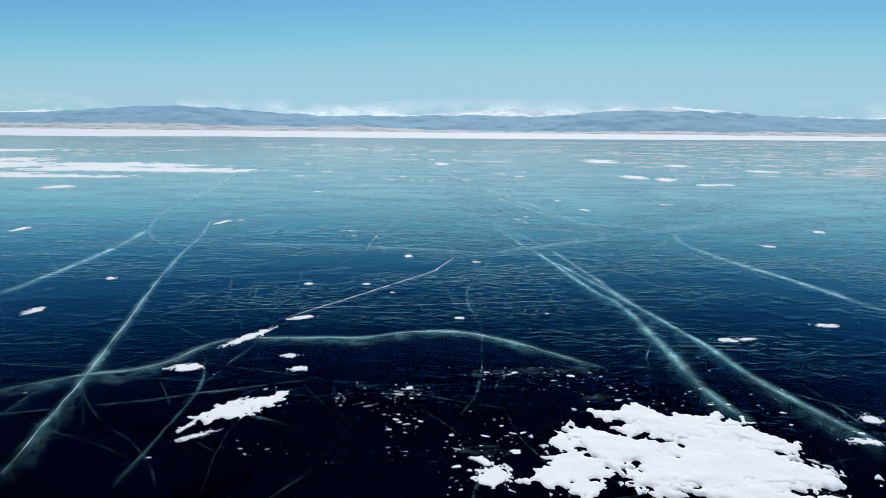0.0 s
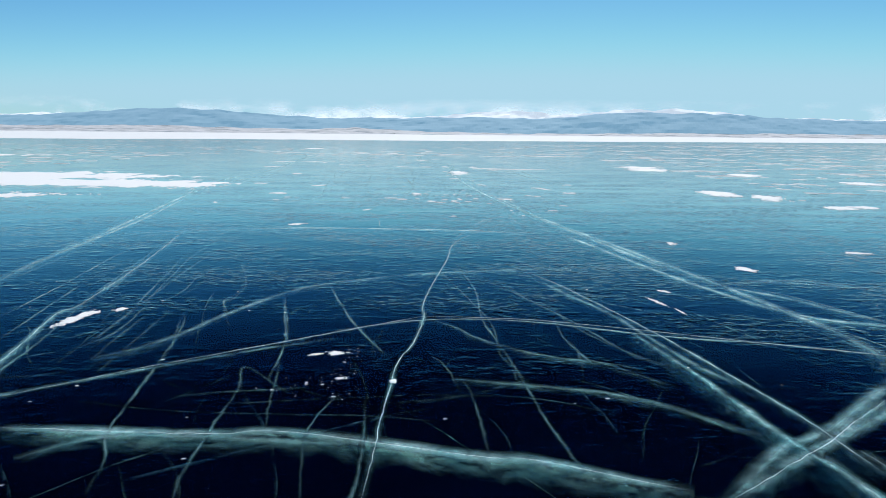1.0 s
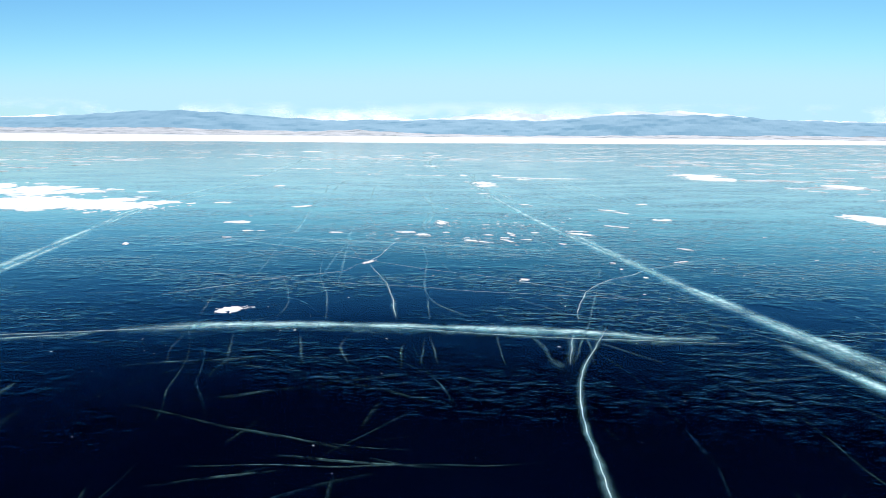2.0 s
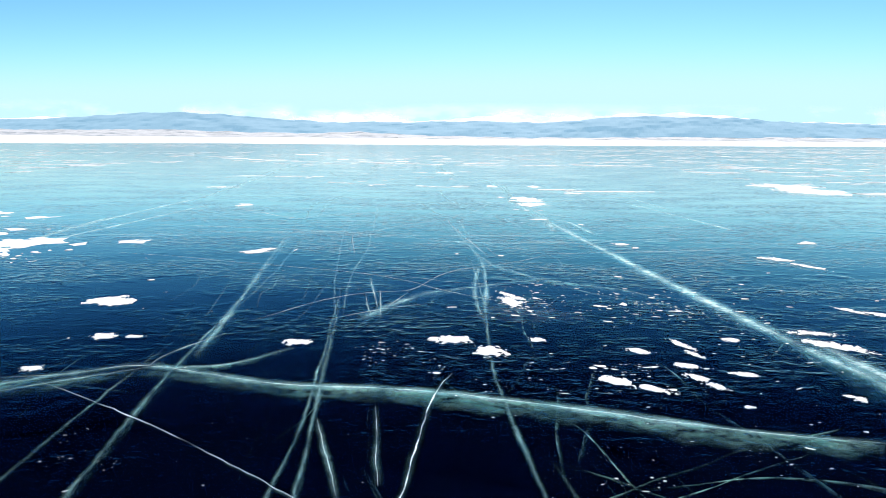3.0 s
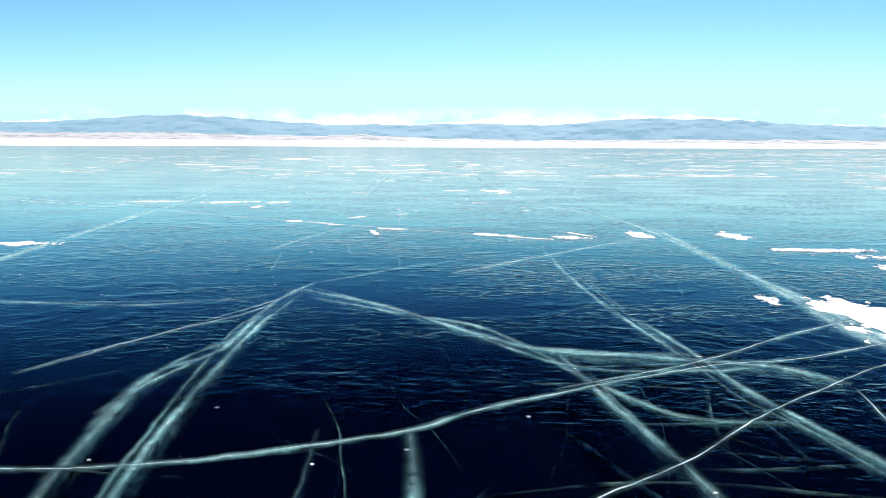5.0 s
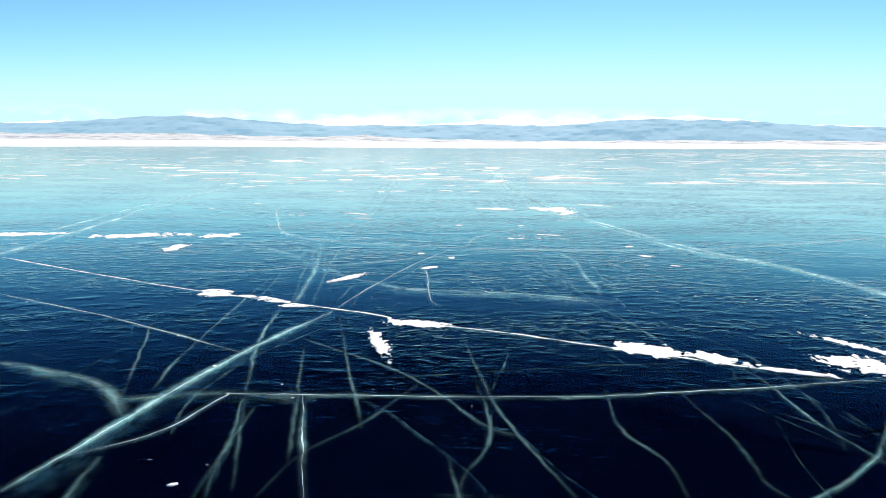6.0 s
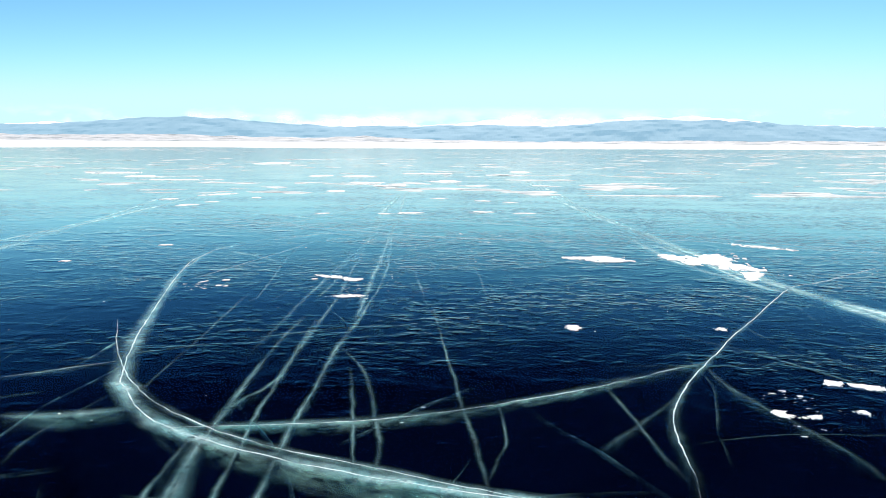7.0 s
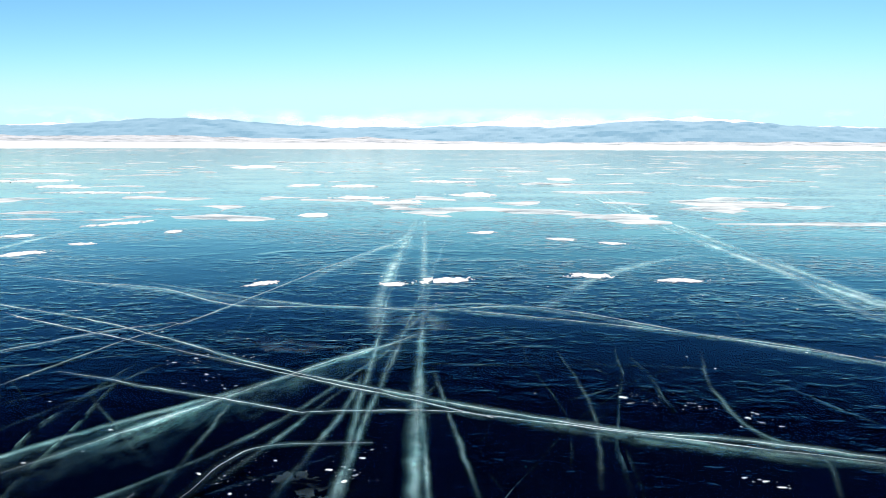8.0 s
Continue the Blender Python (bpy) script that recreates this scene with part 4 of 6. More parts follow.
ice_crack([(-5.63, 67.13), (-5.75, 69.22)], 0, 0.08, 0.4)
ice_crack([(-8.7, 66.92), (-9.26, 68.9)], 0, 0.1, 0.3)
ice_crack([(-10.26, 73.23), (-8.51, 75.48), (-5.48, 78.04), (-3.78, 79.28), (-2.3, 80.65), (0.31, 82.5), (3.56, 84.05), (6.51, 86.08), (8.02, 87.26)], 0.014, 0.06, 0.25)
ice_crack([(-9.59, 118.12), (-9.72, 118.81), (-9.46, 120.19), (-9.35, 123.2)], 0, 0.06, 0.45)
ice_crack([(-11.8, 117.99), (-11.51, 118.78), (-10.58, 118.92)], 0.006, 0.06, 0.3)
ice_crack([(-9.04, 54.59), (-6.9, 53.1), (-2.78, 49.66), (-0.89, 48.45), (2.5, 45.87)], 0.01, 0.05, 0.25)
ice_crack([(-11.59, 81.56), (-9.78, 84.83), (-8.87, 86.77)], 0.007, 0.06, 0.25)
ice_crack([(-8.34, 97.87), (-8.18, 98.26)], 0.02, 0, 0)
ice_crack([(-7.25, 118.81), (-6.63, 118.59)], 0.008, 0.05, 0.2)
ice_crack([(-4.74, 16.44), (3.5, 17.59), (5.47, 17.75)], 0.005, 0.05, 0.25)
ice_crack([(-5.22, 62.48), (-4.15, 62.14), (-3.22, 61.58), (-2.45, 61.41), (-1.79, 60.92)], 0.005, 0.05, 0.25)
ice_crack([(-10.12, 49.26), (-8.57, 48.95), (-5.56, 47.83), (-2.8, 47.22), (-1.2, 46.73), (2.58, 45.99)], 0.006, 0.05, 0.2)
ice_crack([(-8.84, 98.45), (-8.37, 98.48)], 0.01, 0, 0)
ice_crack([(-14.3, 53.43), (-12.95, 43.19), (-11.97, 36.89), (-10.85, 31.71), (-9.82, 28.33), (-8.92, 26.28), (-8.1, 25.1), (-7.08, 24.47)], 0, 0.4, 0.8)
ice_crack([(-9.82, 28.33), (-9.19, 23.94), (-8.99, 20.57), (-8.95, 17.88)], 0, 0.4, 0.8)
ice_crack([(-7.08, 24.47), (-7.61, 28.47), (-8.69, 33.96), (-10.01, 42.38)], 0, 0.22, 0.55)
ice_crack([(3.75, 42.66), (5.21, 35.02), (6.47, 31.01), (8.22, 29.91), (9.22, 28.26)], 0, 0.4, 0.8)
ice_crack([(3.45, 24.54), (4.78, 25.52), (6.13, 26.57), (7.45, 27.87), (9.42, 28.87), (10.93, 30.08), (14.42, 32.87)], 0, 0.4, 0.8)
ice_crack([(9.22, 28.26), (8.74, 25.72), (8.96, 22.61), (9.39, 20.16), (9.83, 16.8)], 0, 0.4, 0.8)
ice_crack([(10.93, 30.08), (10.96, 26.07), (11.13, 23.35), (10.72, 19.72), (10.9, 18.49)], 0, 0.22, 0.55)
ice_crack([(-12.05, 41.66), (-10.48, 42.48), (-8.3, 43.1)], 0.012, 0.22, 0.7)
ice_crack([(-11.59, 34.2), (-11.95, 37.52), (-12.46, 42.37), (-12.99, 46.71), (-14.53, 55.97)], 0, 0.4, 0.8)
ice_crack([(-9.31, 30.42), (-9.56, 32.97), (-10.12, 37.12), (-10.11, 38.65)], 0, 0.22, 0.55)
ice_crack([(-0.03, 41.62), (0.92, 44.8), (2.31, 50.08)], 0, 0.22, 0.55)
ice_crack([(2.7, 57.62), (3.6, 47.88), (4.17, 44.14), (4.98, 38.81), (5.49, 35.99)], 0, 0.6, 1.1)
ice_crack([(6.02, 33.8), (7.1, 32.33), (7.65, 31.08), (8.03, 30.42)], 0, 0.4, 0.8)
ice_crack([(6.02, 33.8), (7.31, 34.17), (8.57, 33.88), (9.84, 33.29)], 0, 0.22, 0.55)
ice_crack([(3.82, 36.09), (5.67, 36.08)], 0, 0.4, 0.8)
ice_crack([(-17.02, 72.45), (-14.45, 72.26), (-11.82, 71.76), (-9.77, 71.27), (-7.5, 70.72)], 0.012, 0.22, 0.7)
ice_crack([(-14.97, 69.1), (-13.78, 69.46), (-12.54, 69.83)], 0.012, 0.22, 0.7)
ice_crack([(-0.97, 69.89), (1.06, 69.34), (2.27, 68.8), (4.63, 69.4), (7.38, 69.97)], 0.012, 0.22, 0.7)
ice_crack([(-4.11, 68.63), (-2.58, 68.21), (-1.29, 68.05), (0.07, 68.23), (2.12, 68.37)], 0, 0.22, 0.55)
ice_crack([(-14.89, 57.12), (-15.37, 60.27), (-16.02, 64.6), (-16.98, 70.96), (-17.08, 75.45)], 0, 0.4, 0.8)
ice_crack([(6.51, 83.56), (6.97, 78.51), (7.31, 74.83), (7.56, 72.03), (7.81, 70.66)], 0, 0.4, 0.8)
ice_crack([(3.41, 71.85), (5.39, 72.65), (6.36, 71.31), (7.42, 70.22)], 0, 0.22, 0.55)
ice_crack([(-0.2, 65.82), (1.9, 66.24), (3.59, 66.55), (5.45, 66.88)], 0.012, 0.22, 0.7)
ice_crack([(-0.2, 65.82), (-0.18, 64.09), (-0.35, 62.73), (-0.36, 61.52)], 0, 0.22, 0.55)
ice_crack([(-4.12, 67.33), (-2.25, 67.7), (-1.13, 66.84), (-0.48, 66.06), (-0.2, 65.82)], 0, 0.22, 0.55)
ice_crack([(-9.08, 87), (-9.27, 85.35), (-9.32, 82.72), (-9.84, 81.63), (-9.81, 79.85)], 0, 0.4, 0.8)
ice_crack([(-9.08, 87), (-7.78, 85.94), (-6.75, 84.97), (-5.47, 83.42), (-4.44, 82.68), (-2.55, 82.61)], 0, 0.4, 0.8)
ice_crack([(-16.63, 83.62), (-16.81, 86.61), (-17.05, 90.77), (-17.7, 96.45), (-18.5, 103.84)], 0, 0.4, 0.8)
ice_crack([(-18.99, 87.46), (-16.69, 86.38), (-14.79, 85.81), (-13.07, 85.48), (-11.49, 85.45), (-9.75, 86.17), (-9.08, 87)], 0, 0.22, 0.55)
ice_crack([(-9.08, 87), (-7.89, 88.59), (-5.44, 90.81), (-3.39, 92.5), (-0.56, 96.99)], 0, 0.22, 0.55)
ice_crack([(-3.39, 92.5), (-3.29, 87.29), (-3.02, 84.21), (-2.77, 82.09)], 0, 0.4, 0.8)
ice_crack([(1.23, 98.43), (0.93, 91.87), (0.72, 87.49), (0.44, 83.5), (0.74, 81.36), (0.74, 79.42)], 0, 0.6, 1.1)
ice_crack([(0.74, 79.42), (1.26, 78.31), (1.98, 77.55)], 0, 0.22, 0.55)
ice_crack([(0.23, 82.86), (1.89, 83.56), (3.69, 84.32), (6.17, 86.06), (8.02, 87.26)], 0, 0.4, 0.8)
ice_crack([(-19.36, 106.69), (-19.56, 110.43), (-20.07, 115.78), (-20.08, 120.32)], 0, 0.4, 0.8)
ice_crack([(-3.46, 118.53), (-2.76, 113.5), (-1.87, 109.84), (-1.36, 107.02), (-0.68, 104.32), (0.02, 102.62), (0.43, 100.88), (0.89, 99.37)], 0, 0.6, 1.1)
ice_crack([(-0.65, 104.6), (2.22, 105.79), (5.86, 107.4)], 0.012, 0.22, 0.7)
ice_crack([(-13.34, 105.24), (-11.78, 103.81), (-10.53, 102.42), (-9.92, 101.84), (-9.64, 100.82), (-8.47, 99.41)], 0, 0.22, 0.55)
ice_crack([(-8.49, 99.68), (-7.47, 98.94), (-6.27, 98.98), (-5.27, 98.77), (-4.35, 98.35)], 0, 0.22, 0.55)
ice_crack([(-5.23, 99.02), (-4.84, 97.91), (-4.53, 96.63), (-4.31, 95.47)], 0, 0.22, 0.55)
ice_crack([(-8.49, 99.68), (-8.01, 101.55), (-7.47, 103.12), (-6.5, 104.54)], 0, 0.22, 0.55)
ice_crack([(-19.28, 116.64), (-19.96, 119.21), (-20.07, 121.2), (-20.27, 124.56), (-21.87, 133.84)], 0, 0.4, 0.8)
ice_crack([(-3.2, 148.87), (-3.57, 137.59), (-3.55, 127.91), (-3.18, 122.19), (-2.94, 118.39), (-2.75, 116.09), (-2.34, 114.63), (-2.24, 113.12)], 0, 0.6, 1.1)
ice_crack([(-3.7, 119.47), (-3.66, 115.28), (-3.2, 113.36), (-2.73, 112.1)], 0, 0.4, 0.8)
ice_crack([(-10.2, 123.73), (-7.6, 122.71), (-5.73, 121.74), (-4.03, 120.06), (-3.08, 118.93)], 0.012, 0.22, 0.7)
ice_crack([(-9.8, 119.76), (-7.78, 118.91), (-6.18, 118.45), (-5.23, 117.97)], 0, 0.22, 0.55)
ice_crack([(-2.61, 118.95), (-1.22, 118.27), (0.18, 117.54), (1.74, 116.7)], 0.012, 0.22, 0.7)
ice_crack([(-10.71, 136.89), (-10.43, 127.41), (-10.31, 122.54)], 0, 0.22, 0.55)
ice_crack([(-14.53, 116.86), (-13.03, 117.4), (-11.6, 119.06), (-10.31, 122.54)], 0, 0.22, 0.55)
ice_crack([(-2.62, 147.74), (-3.03, 139.1), (-3.04, 134.64), (-3.21, 130), (-3.16, 127.33), (-3.27, 125.15), (-3.38, 123.9)], 0, 0.6, 1.1)
ice_crack([(-3.21, 130), (-3.61, 126.41), (-3.86, 124.08), (-3.92, 123.03)], 0, 0.4, 0.8)
ice_crack([(-10.97, 135.74), (-10.98, 131.1), (-11.03, 127.02), (-11.03, 124.66), (-10.87, 122.26)], 0, 0.4, 0.8)
ice_crack([(-12.44, 125.55), (-12.11, 127.3), (-11.63, 129.18), (-11.12, 131.09), (-10.82, 134.2)], 0, 0.4, 0.8)
ice_crack([(-8.56, 123.74), (-7.97, 124.76), (-7.35, 126), (-6.44, 127.2), (-5.33, 128.27), (-3.75, 129.28)], 0, 0.4, 0.8)
ice_crack([(-16.91, 125.81), (-15.62, 125.19), (-14.5, 124.77), (-13.39, 124.17), (-12.27, 123.81)], 0, 0.22, 0.55)
ice_crack([(0.91, 79.74), (1.08, 76.75), (0.98, 74.27), (0.77, 71.84), (0.46, 69.91)], 0, 0.6, 1.1)
ice_crack([(1.14, 77.4), (2.14, 75.91), (3.01, 74.94), (4.81, 74.4)], 0, 0.22, 0.55)
ice_crack([(0.94, 75.19), (1.72, 74.01), (1.92, 72.08), (1.99, 70.92), (2.04, 69.95)], 0, 0.4, 0.8)
ice_crack([(-1.58, 77.71), (-0.85, 75.8), (-0.46, 73.16), (-0.2, 71.42), (0.3, 70.54)], 0, 0.4, 0.8)
ice_crack([(7.51, 86.32), (7.63, 82.45), (7.7, 79.03)], 0, 0.4, 0.8)
ice_crack([(-4.77, 81.17), (-2.63, 82.31), (-0.51, 83.85), (1.78, 85.1), (5.29, 86.18), (10.09, 88.42), (14.87, 90.52)], 0.012, 0.22, 0.7)
ice_crack([(-3.07, 90.92), (-2.86, 84.02), (-2.44, 80.69), (-1.87, 77.28)], 0, 0.22, 0.55)
ice_crack([(-8.92, 86.19), (-9.13, 83.66), (-9.04, 79.81), (-8.64, 75.51)], 0, 0.4, 0.8)
ice_crack([(-9.13, 83.66), (-9.83, 81.53), (-9.46, 77.82), (-8.92, 73.67)], 0, 0.4, 0.8)
ice_crack([(-7.21, 75.56), (-7.03, 72.72), (-6.84, 70.37)], 0, 0.22, 0.55)
ice_crack([(-6.5, 79.93), (-6.18, 74.94), (-6.03, 71.86)], 0, 0.4, 0.8)
ice_crack([(-8.71, 86.21), (-6.89, 84.91), (-5.43, 83.88), (-3.81, 80.62), (-2.5, 80.12)], 0, 0.22, 0.55)
ice_crack([(-10.86, 105.93), (-10.29, 101.82), (-10.12, 99.9), (-9.99, 97.96)], 0, 0.4, 0.8)
ice_crack([(-10.61, 110.13), (-10.46, 105.39), (-10.17, 101.83)], 0, 0.22, 0.55)
ice_crack([(-8.4, 28.9), (-8.81, 31.11), (-9.22, 33.61)], 0, 0.22, 0.55)
ice_crack([(-6.76, 28.93), (-6.94, 30.48), (-7.5, 33.67), (-8.22, 37.69)], 0, 0.22, 0.55)
ice_crack([(-6.91, 28.28), (-6.62, 29.29), (-6.87, 31.41)], 0, 0.22, 0.55)
ice_crack([(3.66, 23.03), (4.37, 19.51), (4.76, 17), (5.12, 14.76), (5.28, 12.84), (5.49, 11.62), (5.78, 10.42)], 0, 0.6, 1.1)
ice_crack([(-5.72, 60.76), (-5.34, 55.83), (-5.17, 53.16), (-5.14, 50.74), (-5.09, 48.37)], 0, 0.22, 0.55)
ice_crack([(-8.73, 69.11), (-7.65, 59.48), (-7.29, 55.75)], 0, 0.4, 0.8)
ice_crack([(-2.64, 68.86), (-2.34, 63.77), (-2.69, 57.65)], 0, 0.4, 0.8)
ice_crack([(-2.33, 64.59), (-0.53, 61.02), (1.04, 59.33), (1.98, 58.84)], 0, 0.22, 0.55)
ice_crack([(4.71, 66.84), (7.14, 61.41), (7.98, 57.63), (8.15, 54.85)], 0, 0.22, 0.55)
ice_crack([(-11.87, 52.15), (-11.05, 53.26), (-9.83, 54.23), (-8.75, 54.95), (-7.64, 55.43)], 0, 0.4, 0.8)
ice_crack([(-16.89, 118.35), (-16.7, 119.38), (-16.32, 120.28), (-15.77, 121.33), (-14.84, 121.74)], 0, 0.22, 0.55)
ice_crack([(-14.26, 116.8), (-13.56, 116.31), (-12.74, 115.58), (-12.03, 114.72)], 0, 0.22, 0.55)
ice_crack([(-5.63, 103.92), (-5.36, 102.88), (-5.23, 101.28), (-5.06, 100.28), (-5.1, 99.48)], 0, 0.22, 0.55)
ice_crack([(-4.53, 103.96), (-4.4, 102.6), (-4.5, 100.86), (-4.52, 99.63), (-4.62, 98.83)], 0, 0.4, 0.8)
ice_crack([(-4.07, 102.61), (-4.17, 100.87), (-4.15, 99.79), (-4.25, 98.72)], 0, 0.22, 0.55)
ice_crack([(-3.71, 101.55), (-3.61, 100.68), (-3.58, 99.8)], 0, 0.22, 0.55)
ice_crack([(-7.16, 102.99), (-6.97, 101.24), (-6.86, 100.61), (-6.71, 99.17)], 0, 0.22, 0.55)
ice_crack([(-8.01, 100.78), (-7.54, 100.05), (-6.86, 100.61)], 0, 0.22, 0.55)
ice_crack([(-7.99, 31.73), (-8.53, 34.2), (-9.73, 39.52)], 0, 0.22, 0.55)
ice_crack([(-7.03, 31.76), (-7.39, 33.98), (-7.9, 37.18), (-8.17, 40.55)], 0, 0.22, 0.55)
ice_crack([(-6.64, 31.76), (-6.6, 32.89), (-6.86, 34.76)], 0, 0.22, 0.55)
ice_crack([(-5.14, 27.33), (-5.35, 28.67), (-5.68, 30.26), (-5.96, 30.82)], 0, 0.22, 0.55)
ice_crack([(-3.31, 26.94), (-3.38, 28.14), (-3.55, 29.32), (-3.95, 31.16), (-4.23, 32.55)], 0, 0.22, 0.55)
ice_crack([(-3.4, 33.62), (-2.57, 30.59), (-2.07, 29.12), (-1.62, 28.07)], 0, 0.22, 0.55)
ice_crack([(-6.31, 36.55), (-5.43, 33.8), (-5.25, 32.15), (-5.38, 31.79), (-4.91, 30.55)], 0, 0.22, 0.55)
ice_crack([(-6.59, 28.28), (-6.6, 29.06), (-6.57, 29.74)], 0, 0.22, 0.55)
ice_crack([(-6.29, 27.77), (-6.45, 29.06), (-6.54, 30.52)], 0, 0.22, 0.55)
ice_crack([(-0.31, 36.76), (0.06, 33.06), (0.04, 30.64), (0.2, 29.16), (0.38, 27.53), (0.46, 26.97)], 0, 0.22, 0.55)
ice_crack([(-0.15, 34.95), (0.67, 33.5), (1.27, 31.93), (1.78, 30.39), (2.18, 28.97), (2.5, 28.04), (3.18, 27.34)], 0, 0.22, 0.55)
ice_crack([(1.48, 35), (2.16, 32.7), (2.68, 30.98), (2.91, 29.65), (3.09, 28.58), (3.3, 27.56), (3.54, 26.86)], 0, 0.4, 0.8)
ice_crack([(1.49, 30.67), (1.46, 29.17), (1.56, 28.2), (1.67, 27.86), (2.23, 27.55), (2.31, 26.98)], 0, 0.22, 0.55)
ice_crack([(-9.83, 75.24), (-9.89, 76.06), (-9.99, 77), (-10.21, 78.6)], 0, 0.22, 0.55)
ice_crack([(-11.12, 77.08), (-11.33, 78.18), (-11.46, 78.99)], 0, 0.22, 0.55)
ice_crack([(-11.62, 81.63), (-11.13, 82.52), (-10.36, 83.67), (-9.46, 85.03), (-9.16, 86.2)], 0.012, 0.22, 0.7)
ice_crack([(-2.85, 84.58), (-2.61, 82.8), (-2.47, 81.15), (-2.17, 79.85), (-1.9, 78.65), (-1.63, 77.79), (-1.39, 76.69), (-1.16, 75.83)], 0, 0.4, 0.8)
ice_crack([(-4.55, 82.73), (-4.29, 81.1), (-3.92, 79.17), (-3.77, 77.86), (-3.55, 76.74), (-3.33, 75.79), (-3.13, 74.98)], 0, 0.4, 0.8)
ice_crack([(-4.65, 77.4), (-4.56, 76.14), (-4.49, 74.96)], 0, 0.22, 0.55)
ice_crack([(-5.74, 83.84), (-4.98, 82.99), (-4.21, 82.75), (-2.81, 82.38), (-1.69, 82.07), (-1.07, 81.4)], 0, 0.4, 0.8)
ice_crack([(-3.58, 77.42), (-3.01, 76.75), (-2.59, 76.5), (-2.48, 75.88), (-2.5, 75.1)], 0, 0.22, 0.55)
ice_crack([(0.53, 86.19), (0.39, 83.45), (0.83, 81.91), (0.97, 80.28), (1.09, 79.44)], 0, 0.4, 0.8)
ice_crack([(-16.29, 65.69), (-15.53, 72.76), (-14.81, 81.09)], 0, 0.5, 0.95)
ice_crack([(-11.11, 108.14), (-10.97, 113.48), (-10.49, 123.03), (-9.51, 138.8)], 0, 0.35, 0.65)
ice_crack([(-10.03, 109.94), (-10.33, 123.38)], 0, 0.35, 0.75)
ice_crack([(-19.71, 117.37), (-19.91, 123.47), (-20.15, 132.92)], 0, 0.5, 0.95)


def faint_cracks(count):
    """Countless short, barely visible cracks inside the ice, most of them along the lake, some with a side branch."""
    verts, faces, down, dens = [], [], [], []

    def blade(x, y, turn, length, depth, density, seed):
        n = max(4, int(length / 0.22))
        px, py, base = x, y, len(verts)
        for i in range(n + 1):
            end = min(1.0, i / 4, (n - i) / 4)
            for g in (0.0, 0.4, 1.0):
                deep = depth * (1.0 + 0.5 * fractal(i * 0.3, seed))
                verts.append((px + 0.05 * g * math.sin(seed * 3), py, -0.006 - deep * g))
                down.append(g)
                dens.append(density * end * max(0.2, 0.9 + 0.9 * fractal(i * 0.25, seed + 5)))
            turn += 0.16 * fractal(i * 0.35, seed + 9, 0.0, 3) + random.uniform(-0.06, 0.06)
            px += math.sin(turn) * length / n
            py += math.cos(turn) * length / n
        for i in range(n):
            for j in range(2):
                k = base + i * 3 + j
                faces.append((k, k + 3, k + 4, k + 1))

    for c in range(count):
        y = random.uniform(4, 132)
        x = -0.088 * y + random.gauss(0, 7.5)
        turn, length = random.gauss(0.0, 0.35), random.uniform(0.8, 5.5)
        if random.random() < 0.25:
            turn += 1.4
        depth, density = random.uniform(0.03, 0.12), random.uniform(0.2, 0.55)
        blade(x, y, turn, length, depth, density, c * 1.37)
        if random.random() < 0.45:
            f = random.uniform(0.25, 0.7) * length
            blade(x + math.sin(turn) * f, y + math.cos(turn) * f, turn + random.choice((-1, 1)) * random.uniform(0.35, 0.8), length * random.uniform(0.25, 0.6), depth * 0.8, density * 0.8, c * 2.11)
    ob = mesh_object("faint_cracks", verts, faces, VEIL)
    for key, numbers in (("down", down), ("frosting", dens)):
        ob.data.attributes.new(key, "FLOAT", "POINT").data.foreach_set("value", numbers)
    tagged(ob, "countless faint hairline cracks inside the clear ice", "ice crack", kind="stuff")


faint_cracks(900)

# ---- snow on the ice ----
def field_mesh(inside, x0, x1, y0, y1, cell, lift):
    """The part of a grid where inside(x, y) is above nought, cut along its edge, lifted by lift(value, x, y)."""
    nx, ny = max(4, int((x1 - x0) / cell)), max(4, int((y1 - y0) / cell))
    xs, ys = np.linspace(x0, x1, nx + 1), np.linspace(y0, y1, ny + 1)
    val = [[inside(x, y) for x in xs] for y in ys]
    verts, index, faces = [], {}, []

    def corner(i, j):
        key = (i, j)
        if key not in index:
            index[key] = len(verts)
            verts.append((xs[i], ys[j], lift(val[j][i], xs[i], ys[j])))
        return index[key]

    def cut(i, j, k, l):
        key = (i, j, k, l) if (i, j) < (k, l) else (k, l, i, j)
        if key not in index:
            a, b = val[j][i], val[l][k]
            t = a / (a - b)
            index[key] = len(verts)
            verts.append((xs[i] + (xs[k] - xs[i]) * t, ys[j] + (ys[l] - ys[j]) * t, 0.001))
        return index[key]

    for j in range(ny):
        for i in range(nx):
            ring = ((i, j), (i + 1, j), (i + 1, j + 1), (i, j + 1))
            face = []
            for k in range(4):
                (a, b), (c, d) = ring[k], ring[(k + 1) % 4]
                if val[b][a] > 0:
                    face.append(corner(a, b))
                if (val[b][a] > 0) != (val[d][c] > 0):
                    face.append(cut(a, b, c, d))
            if len(face) > 2:
                faces.append(face)
    return verts, faces


patch_count = 0


